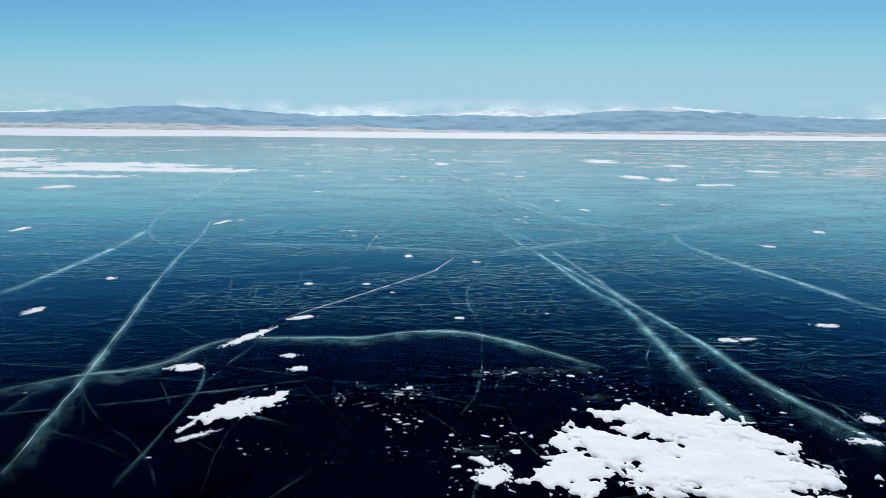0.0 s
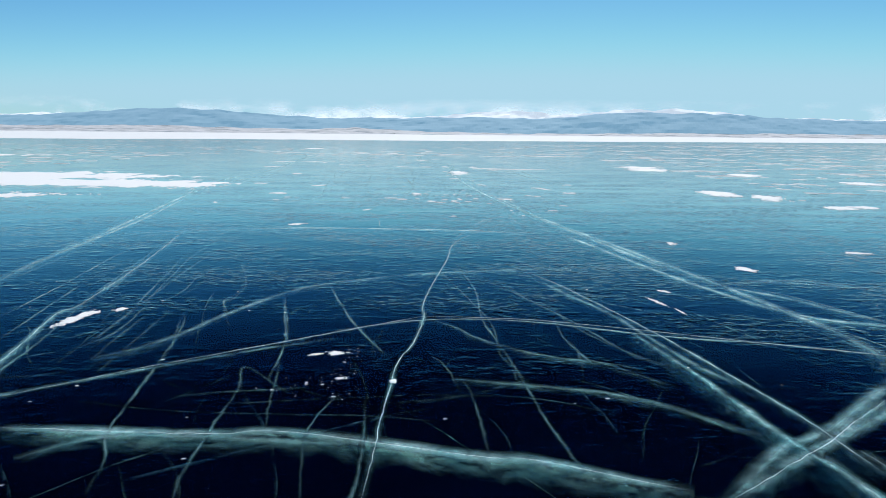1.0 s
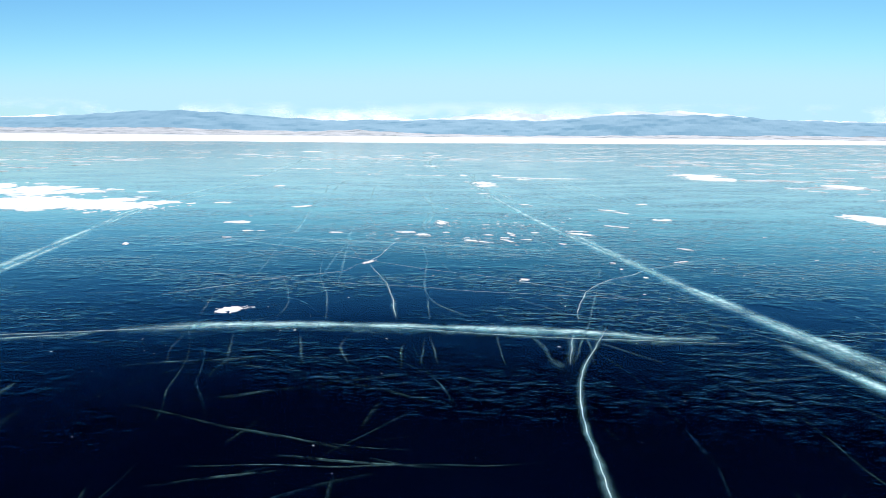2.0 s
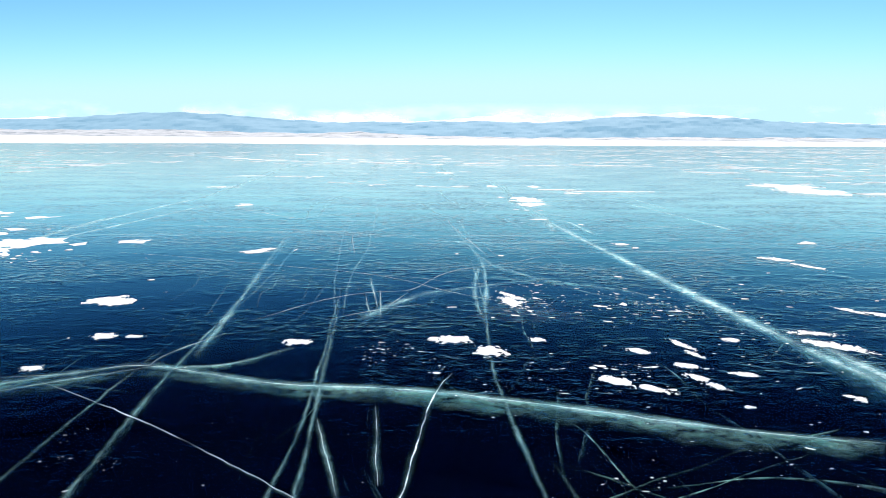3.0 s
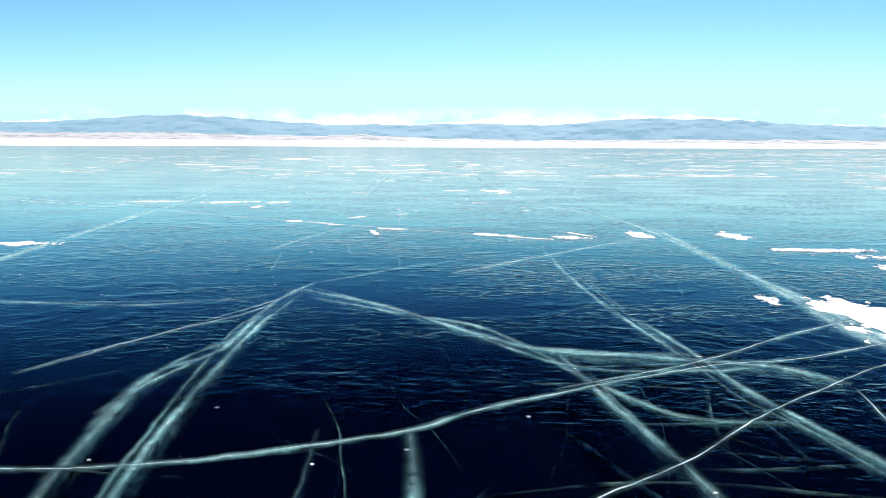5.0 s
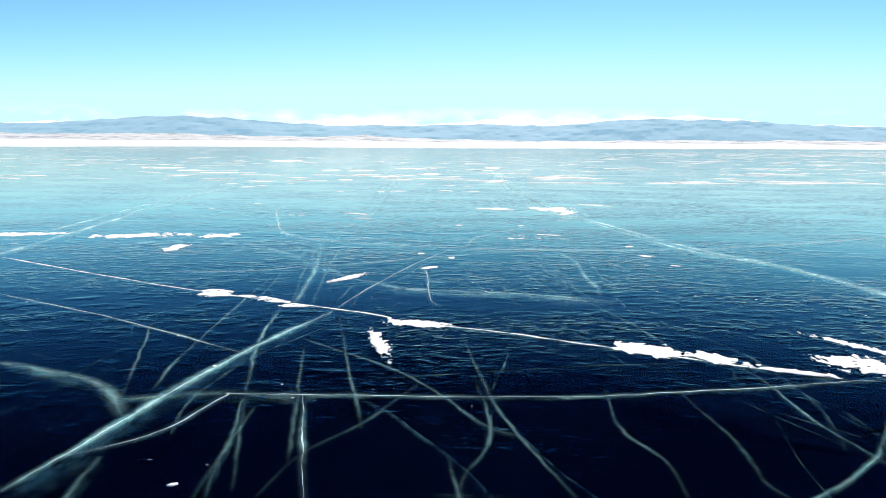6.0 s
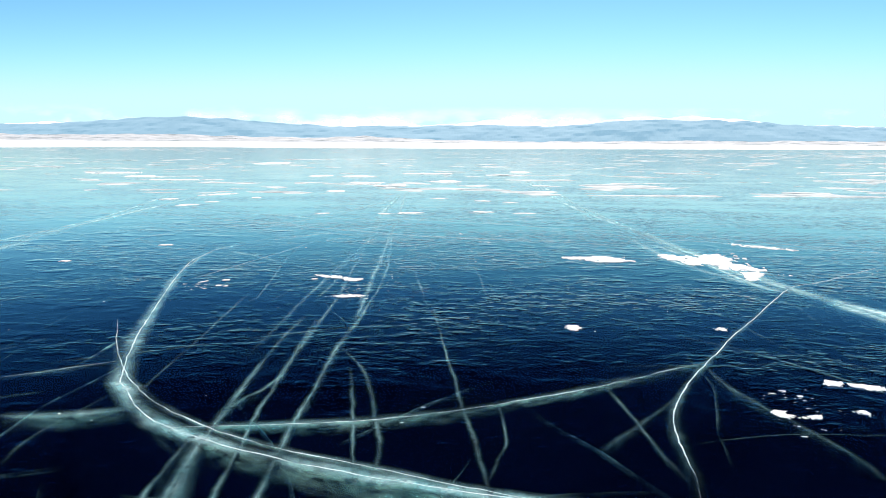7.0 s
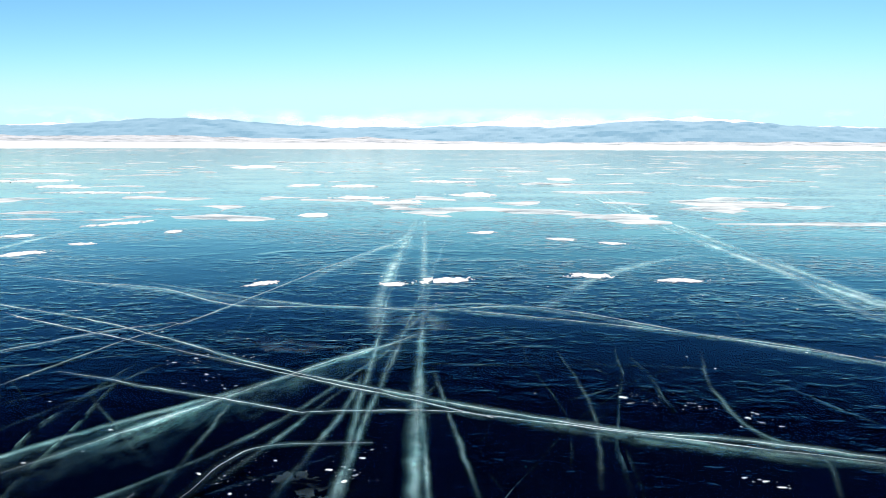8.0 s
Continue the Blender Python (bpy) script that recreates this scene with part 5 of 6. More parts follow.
def ragged(lobes, seed, torn):
    """Height of a ragged, wind-torn shape made of a few turned ellipses."""
    big = max(l[3] for l in lobes)
    grain = max(0.05, min(0.7, big * 0.8)) if big < 3 else 3.0
    turned = [(x, y, rx, ry, math.cos(radians(r)), math.sin(radians(r))) for x, y, rx, ry, r in lobes]

    def inside(x, y):
        best = -9.0
        for cx, cy, rx, ry, c, s in turned:
            u, v = (x - cx) * c + (y - cy) * s, -(x - cx) * s + (y - cy) * c
            best = max(best, 1.0 - math.sqrt((u / rx) ** 2 + (v / ry) ** 2))
        return best * 1.2 - 0.03 + torn * (0.6 * fractal(x / grain * 0.7, y / grain * 0.5, seed, 6) + 0.55 * fractal(x / grain * 2.3, y / grain * 1.8, seed + 3, 5) + 0.35 * fractal(x / grain * 7, y / grain * 5, seed + 5, 4))
    return inside


def bounds(lobes):
    ry = [math.hypot(l[2] * math.sin(radians(l[4])), l[3]) * 1.5 for l in lobes]
    rx = [math.hypot(l[2] * math.cos(radians(l[4])), l[3]) * 1.4 for l in lobes]
    return (min(l[0] - q for l, q in zip(lobes, rx)), max(l[0] + q for l, q in zip(lobes, rx)),
            min(l[1] - q for l, q in zip(lobes, ry)), max(l[1] + q for l, q in zip(lobes, ry)))


scraps = []


def islands(count, faces):
    """The faces sorted into connected pieces."""
    root = list(range(count))

    def find(k):
        while root[k] != k:
            root[k] = root[root[k]]
            k = root[k]
        return k
    for face in faces:
        for k in face[1:]:
            root[find(k)] = find(face[0])
    pieces = collections.defaultdict(list)
    for face in faces:
        pieces[find(face[0])].append(face)
    return list(pieces.values())


def snow_patch(lobes):
    """A thin, wind-torn scrap of packed snow."""
    global patch_count
    patch_count += 1
    seed = patch_count * 2.9
    x0, x1, y0, y1 = bounds(lobes)
    area = sum(l[2] * l[3] for l in lobes)
    cell = max(0.009, math.sqrt((x1 - x0) * (y1 - y0) / (9000 if area > 0.8 else 3000)))
    thick = min(0.03, 0.006 + 0.018 * math.sqrt(area))
    slim = max(l[2] / l[3] for l in lobes)
    inside = ragged(lobes, seed, 1.15 if area > 0.8 else (1.25 if slim < 3 else 1.5))
    verts, faces = field_mesh(inside, x0, x1, y0, y1, cell, lambda v, x, y: 0.003 + thick * min(1.0, v * 5) * (0.8 + 0.4 * fractal(x * 4, y * 4, seed, 3)))
    pieces = islands(len(verts), faces)
    largest = max((len(p) for p in pieces), default=0)
    for piece in pieces:
        size = area * len(piece) / len(faces)
        if len(piece) < 0.1 * largest:
            scraps.append(([verts[k] for face in piece for k in face], [len(face) for face in piece]))
            continue
        if size > 0.8:
            label = "large flat ragged patch of white snow on dark ice"
        elif size > 0.05:
            label = "thin torn scrap of white snow lying on ice"
        else:
            label = "small fleck of white snow lying on ice"
        used = sorted({k for face in piece for k in face})
        place = {k: i for i, k in enumerate(used)}
        ob = mesh_object("snow_patch", [verts[k] for k in used], [[place[k] for k in face] for face in piece], SNOW)
        tagged(ob, label, "snow patch", "snow patches on the ice")


def snow_scraps():
    """The crumbs torn off the edges of the patches, too small to pick apart."""
    verts, faces = [], []
    for corners, counts in scraps:
        base = len(verts)
        verts += corners
        for n in counts:
            faces.append(tuple(range(base, base + n)))
            base += n
    tagged(mesh_object("snow_scraps", verts, faces, SNOW, smooth=False), "tiny white snow scraps round the larger patches", "snow", kind="stuff")


def frost_film(lobes):
    """A see-through film of frost on the ice."""
    global patch_count
    patch_count += 1
    x0, x1, y0, y1 = bounds(lobes)
    cell = max(0.02, math.sqrt((x1 - x0) * (y1 - y0) / 1800))
    verts, faces = field_mesh(ragged(lobes, patch_count * 2.9, 1.7), x0, x1, y0, y1, cell, lambda v, x, y: 0.004)
    if faces:
        tagged(mesh_object("frost_film", verts, faces, FROST), "thin greyish see-through frost film on the ice", "frost", "frost films on the ice")


def chips(name, places, label):
    """Countless little scraps of snow as one mesh: places are x, y, length, width."""
    verts, faces = [], []
    for x, y, a, b in places:
        n = random.choice((6, 7, 8, 9))
        turn = random.uniform(-0.6, 0.6)
        base = len(verts)
        high = min(0.008, 0.1 * min(a, b) + 0.002)
        for ring, z in ((1.0, 0.001), (0.7, high)):
            for k in range(n):
                w = 2 * math.pi * k / n
                r = ring * random.uniform(0.35, 1.25)
                u, v = a * r * math.cos(w), b * r * math.sin(w)
                verts.append((x + u * math.cos(turn) - v * math.sin(turn), y + u * math.sin(turn) + v * math.cos(turn), z))
        for k in range(n):
            faces.append((base + k, base + (k + 1) % n, base + n + (k + 1) % n, base + n + k))
        faces.append(tuple(base + n + k for k in range(n)))
    return tagged(mesh_object(name, verts, faces, SNOW), label, "snow", kind="stuff")


def snow_crumbs(x0, x1, y0, y1, count, size):
    """A drift of crumbs: gathered in a few knots."""
    knots = [(random.uniform(x0, x1), random.uniform(y0, y1)) for _ in range(max(3, count // 12))]
    places = []
    for _ in range(count):
        kx, ky = random.choice(knots)
        s = min(size * 2.5, size * 0.3 * random.random() ** -0.65)
        places.append((kx + random.gauss(0, (x1 - x0) * 0.09), ky + random.gauss(0, (y1 - y0) * 0.12), s, s * random.uniform(0.15, 0.8)))
    chips("snow_crumbs", places, "scattered white snow crumbs on the dark ice")


# snow lying on the ice: lobes as centre, half length, half width and turn
snow_patch([(-46.3, 73.24, 13.13, 6.58, 0), (-26.84, 67.18, 10.51, 3.21, 0), (-31.96, 74.4, 7.95, 5.1, 0)])
snow_patch([(-21.0, 66.3, 4.6, 2.6, -14), (-17.6, 64.9, 2.4, 1.0, -10)])
snow_patch([(-68.45, 119.58, 7.66, 6.2, 0)])
snow_patch([(-48.19, 83.55, 5.47, 4.56, 0)])
snow_patch([(-29.39, 56.75, 6.63, 1.61, 0)])
snow_patch([(-37.2, 60.02, 5.02, 1.81, 0)])
snow_patch([(21.87, 92.82, 1.92, 2.73, 0)])
snow_patch([(-28.97, 184.36, 1.42, 3.56, 0)])
snow_patch([(22.63, 98.28, 2.02, 1.84, 0)])
snow_patch([(22.27, 98.42, 1.06, 2.36, 0), (22.44, 93.59, 0.72, 1.39, 0)])
snow_patch([(17.19, 62.29, 1.04, 1.38, 0), (17.03, 60.77, 0.82, 1.08, 0)])
snow_patch([(28.12, 83.68, 1.04, 2.14, 0)])
snow_patch([(33.63, 80.02, 0.29, 0.72, 0), (33.14, 72.8, 1.3, 1.52, 0)])
snow_patch([(-34.95, 156.66, 1.66, 1.24, 0)])
snow_patch([(3.24, 11.14, 0.67, 0.42, -31), (3.42, 9.92, 0.79, 0.7, -25), (4.4, 10.61, 0.62, 0.22, -34), (4.52, 9.67, 0.37, 0.18, -58), (3.67, 9.3, 0.69, 0.23, -4), (2.83, 10.27, 0.75, 0.36, -35), (3.93, 10.07, 0.83, 0.51, -35)])
snow_patch([(-10.16, 158.63, 1.61, 1.01, 0)])
snow_patch([(19.09, 58.81, 0.87, 1.58, 0)])
snow_patch([(1.29, 84.58, 0.71, 1.3, 0), (1, 81.5, 0.47, 0.79, 0)])
snow_patch([(4.5, 92.54, 1.43, 0.28, 0), (7.67, 91.36, 2.54, 0.34, 0)])
snow_patch([(-2.11, 162.52, 0.77, 1.59, 0)])
snow_patch([(-15.21, 153.27, 1.09, 1.05, 0)])
snow_patch([(-8.77, 147.2, 0.94, 1.13, 0)])
snow_patch([(-2.83, 115.17, 0.98, 0.53, -48), (-2.69, 115.59, 0.48, 0.86, -32), (-2.69, 113.73, 0.13, 0.38, -26)])
snow_patch([(-26.56, 146.92, 1.71, 0.56, 0)])
snow_patch([(19.9, 53, 0.89, 0.58, 0), (21.44, 53.44, 0.57, 0.75, 0)])
snow_patch([(-30.54, 151.38, 0.99, 0.95, 0)])
snow_patch([(-22.61, 46.68, 0.85, 1.07, 0)])
snow_patch([(3.55, 9.61, 1.15, 0.35, 2), (3.62, 10.99, 0.74, 0.38, 16), (4.26, 10.56, 0.43, 0.29, -21)])
snow_patch([(-13.89, 144.98, 0.91, 0.83, 0)])
snow_patch([(-18.01, 153.78, 0.68, 1.08, 0)])
snow_patch([(-16.38, 106.54, 1.3, 0.35, 17)])
snow_patch([(-19.85, 106.66, 1.03, 0.36, 10)])
snow_patch([(1.37, 81.97, 0.59, 0.62, -4)])
snow_patch([(3.3, 95.29, 0.39, 0.9, 0)])
snow_patch([(-11.36, 142.71, 0.6, 0.57, 0)])
snow_patch([(1.99, 9.85, 0.6, 0.3, 41), (2.12, 10.58, 0.38, 0.22, 19), (2.01, 9.4, 0.19, 0.22, 18)])
snow_patch([(-14.29, 137.14, 0.44, 0.66, 0)])
snow_patch([(-18.01, 92.78, 0.75, 0.38, 0)])
snow_patch([(0.15, 95.73, 0.37, 0.7, 0)])
snow_patch([(-5.6, 115.8, 0.37, 0.19, -3), (-5.16, 115.62, 0.42, 0.36, -6), (-4.83, 115.45, 0.24, 0.13, -8)])
snow_patch([(-19.63, 134.3, 0.79, 0.31, 53)])
snow_patch([(-4.71, 95.45, 0.51, 0.24, -21), (-3.97, 95.11, 0.47, 0.17, -40), (-3.21, 94.58, 0.45, 0.07, -23)])
snow_patch([(4.95, 89.57, 0.51, 0.44, 0)])
snow_patch([(-10.31, 59.43, 0.45, 0.29, -15), (-10.39, 59.56, 0.19, 0.39, -31)])
snow_patch([(-1.96, 11.53, 0.56, 0.26, 47), (-2, 11.44, 0.23, 0.25, 56)])
snow_patch([(-13.15, 80.1, 0.5, 0.25, 71), (-13.11, 80.63, 0.35, 0.22, -41)])
snow_patch([(-13.99, 106.67, 0.52, 0.33, 40)])
snow_patch([(6.13, 65.19, 0.36, 0.22, -50), (6.46, 64.04, 0.54, 0.11, -68)])
snow_patch([(-8.93, 65.89, 0.38, 0.26, 53), (-8.75, 66.32, 0.27, 0.14, 28)])
snow_patch([(7.51, 61.18, 0.39, 0.32, 0)])
snow_patch([(-2.16, 94.85, 0.42, 0.3, -23)])
snow_patch([(-0.76, 117.65, 0.68, 0.16, -37)])
snow_patch([(-14.38, 104.24, 0.55, 0.19, 82)])
snow_patch([(14.91, 28.89, 0.24, 0.39, 0)])
snow_patch([(-10.06, 125.82, 0.42, 0.22, 20)])
snow_patch([(-14.22, 27.92, 0.19, 0.48, 0)])
snow_patch([(-11.6, 98.84, 0.27, 0.17, 33), (-11.5, 98.75, 0.18, 0.17, 10), (-11.75, 99.11, 0.14, 0.08, 11)])
snow_patch([(-19.12, 128.49, 0.38, 0.23, 49)])
snow_patch([(-2.02, 59.53, 0.46, 0.19, -73)])
snow_patch([(-7.86, 96.77, 0.45, 0.18, -11)])
snow_patch([(3.04, 56.51, 0.42, 0.19, -42)])
snow_patch([(-20.94, 131.36, 0.34, 0.24, 44)])
snow_patch([(-7.32, 126.33, 0.34, 0.23, -7)])
snow_patch([(8.79, 68.43, 0.28, 0.26, -45)])
snow_patch([(-6.37, 44.87, 0.35, 0.2, 26)])
snow_patch([(12.4, 38.77, 0.35, 0.2, -25)])
snow_patch([(7.6, 35.88, 0.37, 0.18, -73)])
snow_patch([(-2.71, 56.13, 0.25, 0.27, -6)])
snow_patch([(-7.78, 30.28, 0.54, 0.13, 81)])
snow_patch([(-8.98, 132.7, 0.3, 0.22, 27)])
snow_patch([(-2.72, 14.72, 0.59, 0.11, 64)])
snow_patch([(-5.81, 125.95, 0.41, 0.16, 2)])
snow_patch([(-1.03, 54.75, 0.23, 0.13, -37), (-0.63, 54.42, 0.27, 0.12, -31)])
snow_patch([(-5.95, 130.73, 0.28, 0.19, -18)])
snow_patch([(-7.06, 131.41, 0.27, 0.2, -21)])
snow_patch([(-8.33, 95.64, 0.59, 0.09, -76)])
snow_patch([(-3.31, 56.73, 0.29, 0.19, 1)])
snow_patch([(0.66, 74.83, 0.28, 0.19, -4)])
snow_patch([(-9.43, 100.36, 0.47, 0.11, 57)])
snow_patch([(-10.95, 98.59, 0.19, 0.07, -18), (-10.64, 98.37, 0.1, 0.04, 63), (-10.34, 98.23, 0.21, 0.07, -13), (-9.99, 97.9, 0.19, 0.1, -12)])
snow_patch([(0.05, 86.2, 0.15, 0.33, 3)])
snow_patch([(-18.57, 130.03, 0.26, 0.19, 3)])
snow_patch([(-1.76, 95.72, 0.6, 0.08, -56)])
snow_patch([(7.09, 40.43, 0.15, 0.3, 2)])
snow_patch([(-17.33, 132.5, 0.18, 0.24, 3)])
snow_patch([(1.13, 9.66, 0.17, 0.19, -32), (1.04, 9.99, 0.13, 0.06, -49)])
snow_patch([(-13.13, 125.41, 0.27, 0.15, 41)])
snow_patch([(2.37, 67.92, 0.21, 0.19, -16)])
snow_patch([(3.07, 57.26, 0.36, 0.11, -16)])
snow_patch([(-3.29, 13.04, 0.21, 0.18, 1)])
snow_patch([(0.15, 54.89, 0.2, 0.1, -56), (0.3, 54.52, 0.16, 0.1, -44)])
snow_patch([(11.37, 25.33, 0.19, 0.18, 0)])
snow_patch([(-0.26, 23.05, 0.13, 0.24, 3)])
snow_patch([(-5.91, 56.55, 0.21, 0.15, -3)])
snow_patch([(-10.86, 125.46, 0.22, 0.14, 15)])
snow_patch([(-13.51, 67.92, 0.36, 0.08, 29)])
snow_patch([(-1.99, 60.17, 0.39, 0.08, -61)])
snow_patch([(0.48, 56.55, 0.28, 0.07, -69), (0.52, 55.99, 0.19, 0.06, -68)])
snow_patch([(-9.18, 56.82, 0.18, 0.16, 18)])
snow_patch([(4.71, 58.99, 0.29, 0.1, -62)])
snow_patch([(-7.41, 16.42, 0.25, 0.12, 83)])
snow_patch([(5.12, 58.68, 0.24, 0.12, -57)])
snow_patch([(-10.86, 113.36, 0.3, 0.09, -24)])
snow_patch([(-10.51, 98.43, 0.4, 0.06, -31)])
snow_patch([(-2.04, 16.03, 0.23, 0.11, 29)])
snow_patch([(7.98, 15.68, 0.2, 0.12, 1)])
snow_patch([(0.24, 55.41, 0.21, 0.11, -25)])
snow_patch([(-12.17, 53.43, 0.09, 0.25, 22)])
snow_patch([(-10.39, 111.65, 0.23, 0.09, 6)])
snow_patch([(-0.32, 56.15, 0.19, 0.11, -39)])
snow_patch([(5.62, 10.53, 0.21, 0.09, -10)])
snow_patch([(-4.11, 50.43, 0.25, 0.08, 60)])
snow_patch([(1.43, 56.82, 0.17, 0.12, -17)])
snow_patch([(-1.57, 13.05, 0.16, 0.12, 25)])
snow_patch([(-10.44, 113.12, 0.15, 0.13, 1)])
snow_patch([(-9.45, 55.13, 0.15, 0.12, 11)])
snow_patch([(-6.91, 109.69, 0.14, 0.12, -5)])
snow_patch([(5.73, 53.13, 0.24, 0.07, -53)])
snow_patch([(-7.77, 101.65, 0.16, 0.11, 40)])
snow_patch([(5.69, 14.67, 0.12, 0.14, 1)])
snow_patch([(-4.18, 107.27, 0.22, 0.08, -30)])
snow_patch([(0.88, 55.05, 0.2, 0.08, -21)])
snow_patch([(3.98, 31.97, 0.33, 0.05, -77)])
snow_patch([(-2.31, 10.62, 0.23, 0.06, 38)])
snow_patch([(-2.5, 103.46, 0.15, 0.1, -26)])
snow_patch([(-2.52, 28.2, 0.13, 0.11, 16)])
snow_patch([(-7.31, 19.6, 0.11, 0.12, 19)])
snow_patch([(-7.68, 30.72, 0.14, 0.1, 43)])
snow_patch([(6.1, 11.19, 0.1, 0.14, -16)])
snow_patch([(-7.24, 31.01, 0.1, 0.14, 2)])
snow_patch([(-1.87, 56.76, 0.12, 0.11, -34)])
snow_patch([(-1.8, 13.68, 0.13, 0.1, 34)])
snow_patch([(4.78, 50.8, 0.23, 0.06, 28)])
snow_patch([(-0.03, 48.09, 0.1, 0.12, 1)])
snow_patch([(2.14, 73.14, 0.08, 0.15, 2)])
snow_patch([(-15.61, 117.39, 0.15, 0.08, 2)])
snow_patch([(-2.48, 105.05, 0.1, 0.11, -11)])
snow_patch([(6.03, 14.74, 0.13, 0.08, 16)])
snow_patch([(4.48, 33.04, 0.16, 0.07, -49)])
snow_patch([(-8.69, 56.81, 0.16, 0.07, -11)])
snow_patch([(-7.25, 102.96, 0.07, 0.13, 2)])
snow_patch([(1.66, 22.12, 0.11, 0.09, -20)])
snow_patch([(1.3, 78.74, 0.16, 0.06, -31)])
snow_patch([(-1.09, 19.14, 0.09, 0.1, 15)])
snow_patch([(-2.44, 19.12, 0.08, 0.11, 25)])
snow_patch([(2.64, 67.14, 0.08, 0.11, -42)])
snow_patch([(0.21, 79, 0.13, 0.07, -9)])
snow_patch([(-4.55, 107.42, 0.09, 0.09, -28)])
snow_patch([(-16.83, 114.95, 0.09, 0.09, 53)])
snow_patch([(-2.51, 10.89, 0.17, 0.04, 71)])
snow_patch([(2.01, 54.06, 0.08, 0.09, -6)])
snow_patch([(-5.51, 106.5, 0.07, 0.1, 7)])
snow_patch([(0.27, 59.41, 0.08, 0.09, -10)])
snow_patch([(1, 16.08, 0.08, 0.08, -11)])
snow_patch([(0.6, 78.63, 0.1, 0.06, -23)])
snow_patch([(-4.88, 109.66, 0.08, 0.08, -9)])
snow_patch([(-0.26, 59.23, 0.11, 0.06, -19)])
snow_patch([(-1.73, 65.43, 0.09, 0.07, -28)])
snow_patch([(-2.2, 102.08, 0.09, 0.06, -25)])
snow_patch([(-2.8, 28.12, 0.1, 0.05, 27)])
snow_patch([(-8.01, 103.59, 0.07, 0.07, 2)])
snow_patch([(2.78, 50.53, 0.06, 0.08, 1)])
snow_patch([(3.1, 48.47, 0.06, 0.09, 1)])
snow_patch([(4.21, 31.09, 0.23, 0.02, -84)])
snow_patch([(-2.26, 26.99, 0.09, 0.05, 13)])
snow_patch([(-2.07, 58.42, 0.08, 0.05, -29)])
snow_patch([(-10.3, 61.6, 0.09, 0.05, 18)])
snow_patch([(0.89, 62.39, 0.08, 0.05, -31)])
snow_patch([(1.92, 54.17, 0.06, 0.06, -43)])
snow_patch([(-1.48, 59.92, 0.07, 0.05, -38)])
snow_patch([(2.76, 49.6, 0.04, 0.08, -21)])
snow_patch([(-4.7, 106.56, 0.07, 0.05, -30)])
snow_patch([(-1.47, 26.87, 0.05, 0.07, 21)])
snow_patch([(-12.81, 112.96, 0.06, 0.06, 8)])
snow_patch([(-1.74, 58.77, 0.11, 0.03, -69)])
snow_patch([(-5.24, 106.46, 0.07, 0.05, 13)])
snow_patch([(-7.82, 66.25, 0.15, 0.02, 85)])
snow_patch([(-0.44, 18.26, 0.05, 0.06, 23)])
snow_patch([(-12.78, 112.45, 0.05, 0.05, 1)])
snow_patch([(-3.27, 59.06, 0.08, 0.03, 11)])
snow_patch([(-11.2, 113.13, 0.06, 0.04, -6)])
snow_patch([(-3.01, 65.71, 0.04, 0.04, -33)])
snow_patch([(-13.16, 112.79, 0.09, 0.02, 54)])
snow_patch([(-12.64, 112.41, 0.04, 0.04, 10)])
snow_patch([(-9.64, 91.61, 0.04, 0.02, 14)])
frost_film([(-1.92, 58.55, 0.83, 0.56, -17)])
frost_film([(-0.8, 53.19, 0.48, 0.11, -14)])
frost_film([(-1.55, 58.91, 0.46, 0.19, -35)])
frost_film([(-1.55, 59.32, 0.27, 0.1, -15)])
frost_film([(1.03, 10.27, 0.2, 0.17, 11)])
frost_film([(2.2, 12.99, 0.83, 0.18, 5)])
frost_film([(2.76, 11.91, 0.24, 0.1, 6)])
frost_film([(-11.71, 121.61, 0.78, 0.2, -16)])
frost_film([(-11.04, 118.2, 0.28, 0.13, -21)])
frost_film([(-9.49, 111.59, 0.17, 0.18, -7)])
frost_film([(-9.12, 112.04, 0.26, 0.23, -5)])
frost_film([(2.8, 46.64, 0.15, 0.11, -39)])
snow_crumbs(-0.82, 0.35, 10.67, 12.18, 110, 0.03)
snow_crumbs(0.89, 4.49, 11.57, 13.78, 90, 0.03)
snow_crumbs(3.39, 6.89, 10.55, 12.27, 60, 0.03)
snow_crumbs(-1.87, 0.58, 9.32, 10.37, 40, 0.012)
snow_crumbs(0.63, 1.45, 9.45, 11.2, 60, 0.03)
snow_crumbs(1.64, 4.67, 16.24, 16.77, 40, 0.02)
snow_crumbs(-2.89, -1.26, 26.51, 28.71, 40, 0.02)
snow_crumbs(-3.07, -1.41, 26.34, 28.34, 50, 0.015)
snow_crumbs(-2.67, 3.21, 53.83, 62.57, 80, 0.05)
snow_crumbs(-0.01, 12.44, 48.47, 61.69, 130, 0.04)
snow_crumbs(-2.61, 2.33, 54.14, 55.68, 60, 0.03)
snow_crumbs(-4.83, -3.46, 54.54, 56.79, 60, 0.03)
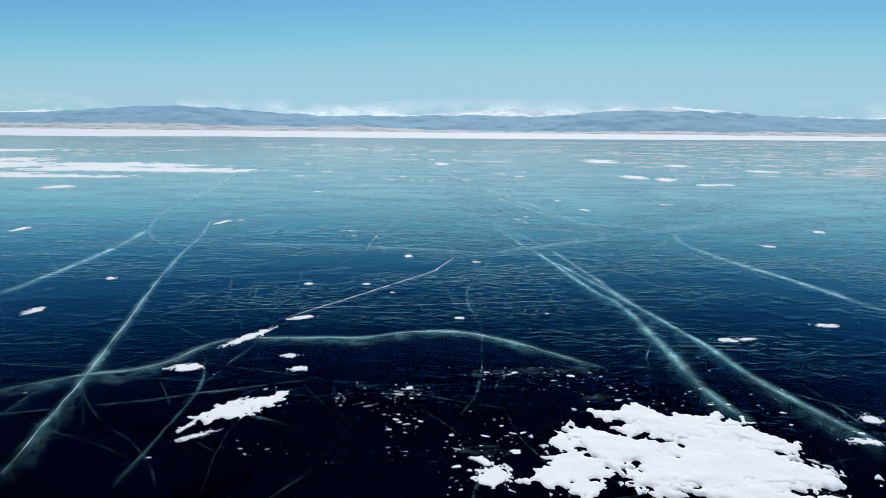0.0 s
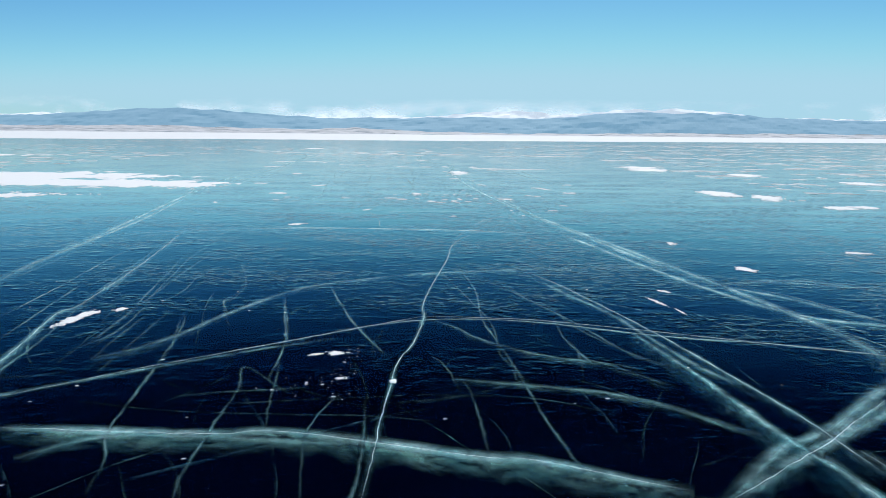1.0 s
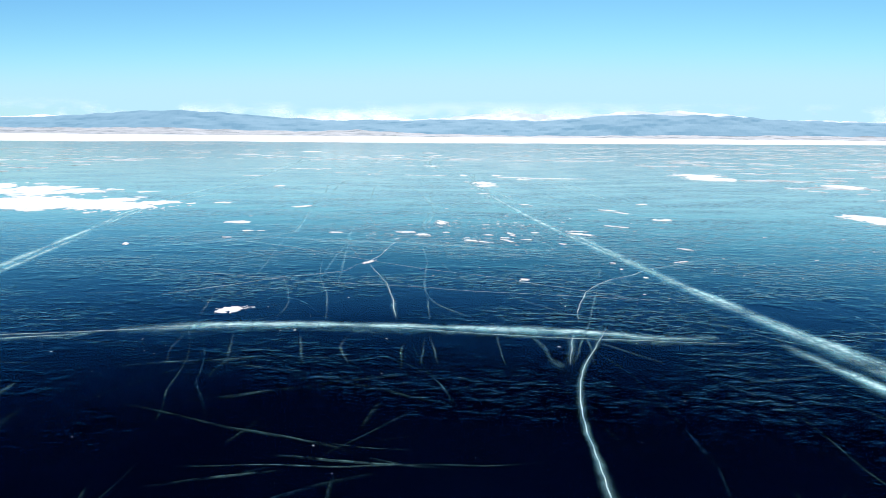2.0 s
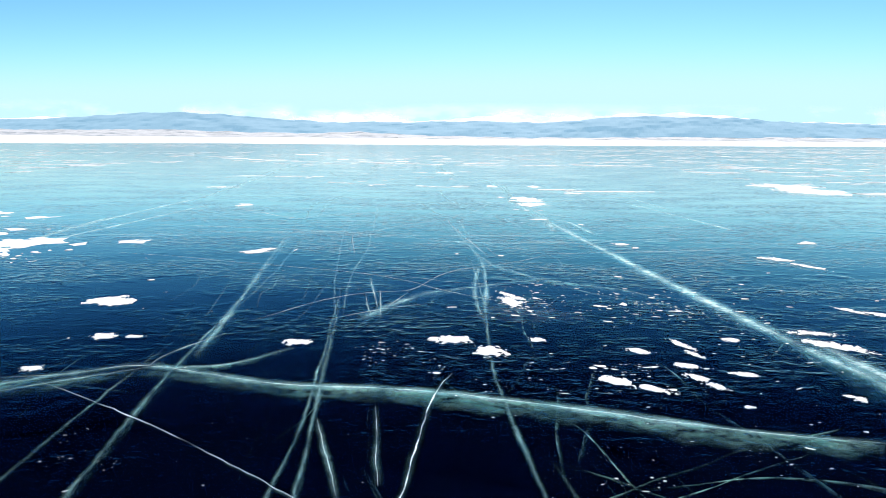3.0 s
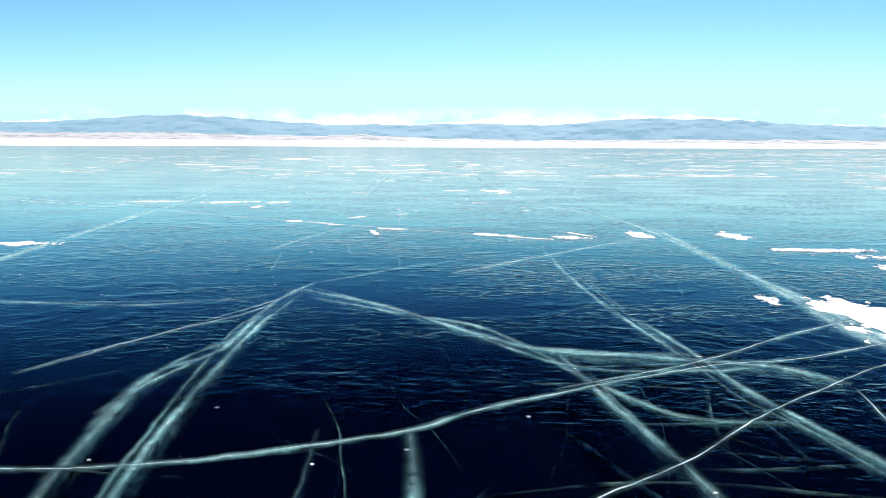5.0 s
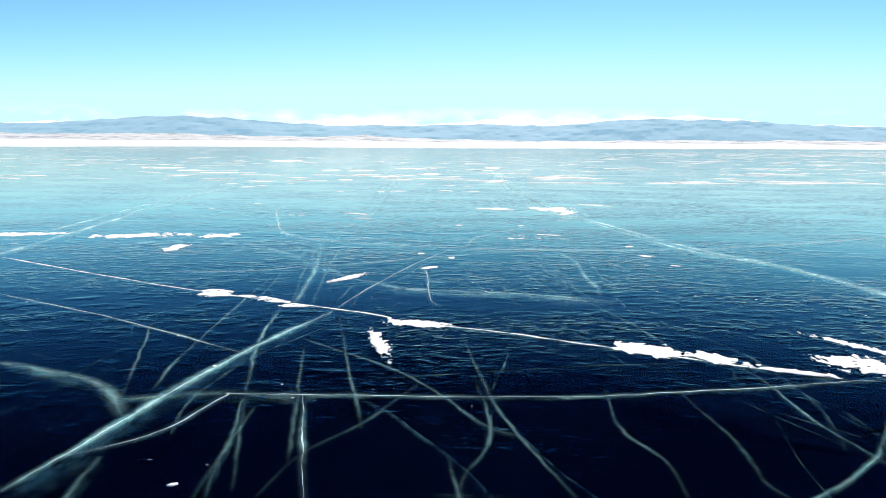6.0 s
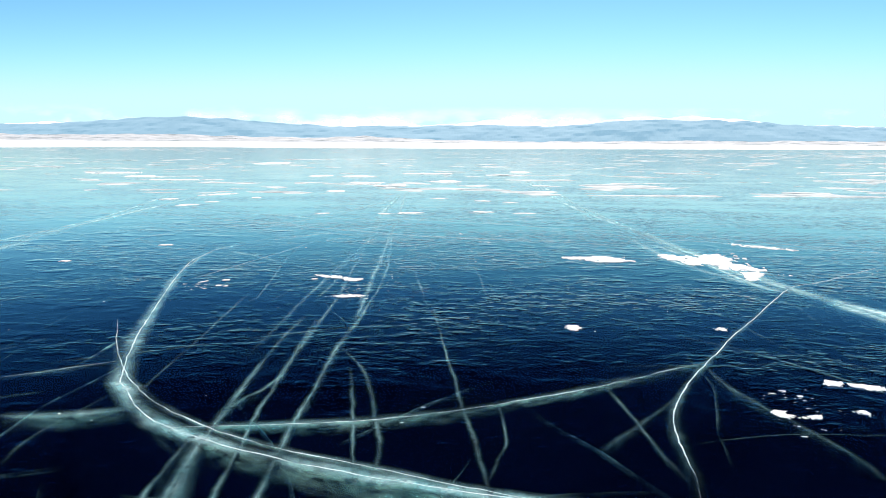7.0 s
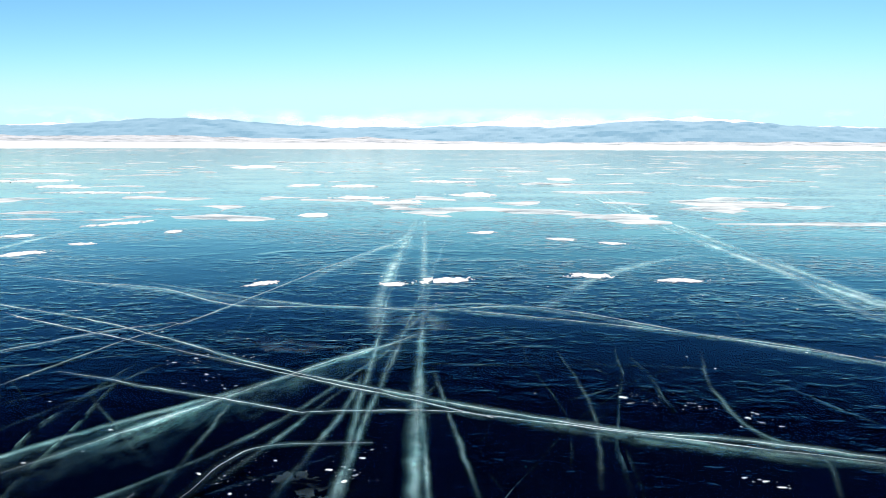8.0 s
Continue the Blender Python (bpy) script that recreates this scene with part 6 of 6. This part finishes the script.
snow_crumbs(-7.86, -6.67, 52.11, 52.82, 25, 0.015)
snow_crumbs(-2.3, 1.1, 51.68, 52.77, 50, 0.015)
snow_crumbs(-2.57, 1.9, 58.28, 61.21, 320, 0.03)
snow_crumbs(-7.85, -5.3, 98.34, 101.05, 40, 0.012)
snow_crumbs(-5.85, -4.07, 106.16, 107.24, 50, 0.03)
snow_crumbs(-10.97, -9.64, 111.3, 113.35, 90, 0.02)
snow_crumbs(-13.56, -12.23, 112.21, 113.29, 40, 0.02)
snow_crumbs(-11.75, -10.26, 118.09, 118.85, 60, 0.012)
snow_crumbs(-8.22, -7.13, 119.36, 120.24, 40, 0.02)
snow_crumbs(-7.84, -7.4, 118.07, 118.32, 15, 0.02)
snow_crumbs(-13.38, -11.75, 120.28, 121.26, 40, 0.02)


def loose_flecks():
    """Single flecks strewn thinly along the whole way, more of them further out."""
    places = []
    for _ in range(1500):
        y = random.uniform(4, 150)
        s = random.choice((0.006, 0.008, 0.012, 0.02, 0.03))
        places.append((-0.09 * y + random.gauss(0, 9), y, s, s * random.uniform(0.3, 0.8)))
    chips("snow_flecks", places, "tiny loose white snow flecks strewn on ice")


def far_streaks():
    """Low, torn streaks of drifted snow far out on the lake, in belts across the wind."""
    def spread(u, v):
        y = 62 * math.exp(v)
        return u * (60 + 0.8 * y) - 0.05 * y, y

    def inside(u, v):
        x, y = spread(u, v)
        if y < 135 and abs(x + 9) < 32:
            return -1.0
        belts = 0.35 * fractal(x / 160, y / 55, 4.4, 3)
        return 0.75 * fractal(x / 6, y / 2.8, 1.3, 5) + 0.55 * fractal(x / 1.7, y / 2.0, 7.7, 3) + belts - 0.36

    verts, faces = field_mesh(inside, -1.0, 1.0, 0.0, 1.95, 0.0046, lambda v, x, y: 0.004 + 0.03 * min(1.0, 4 * v))
    verts = [(*spread(u, v), z) for u, v, z in verts]
    tagged(mesh_object("snow_streaks", verts, faces, DUSTING), "pale torn streaks of drifted snow far out on ice", "snow", kind="stuff")


snow_scraps()
loose_flecks()
far_streaks()
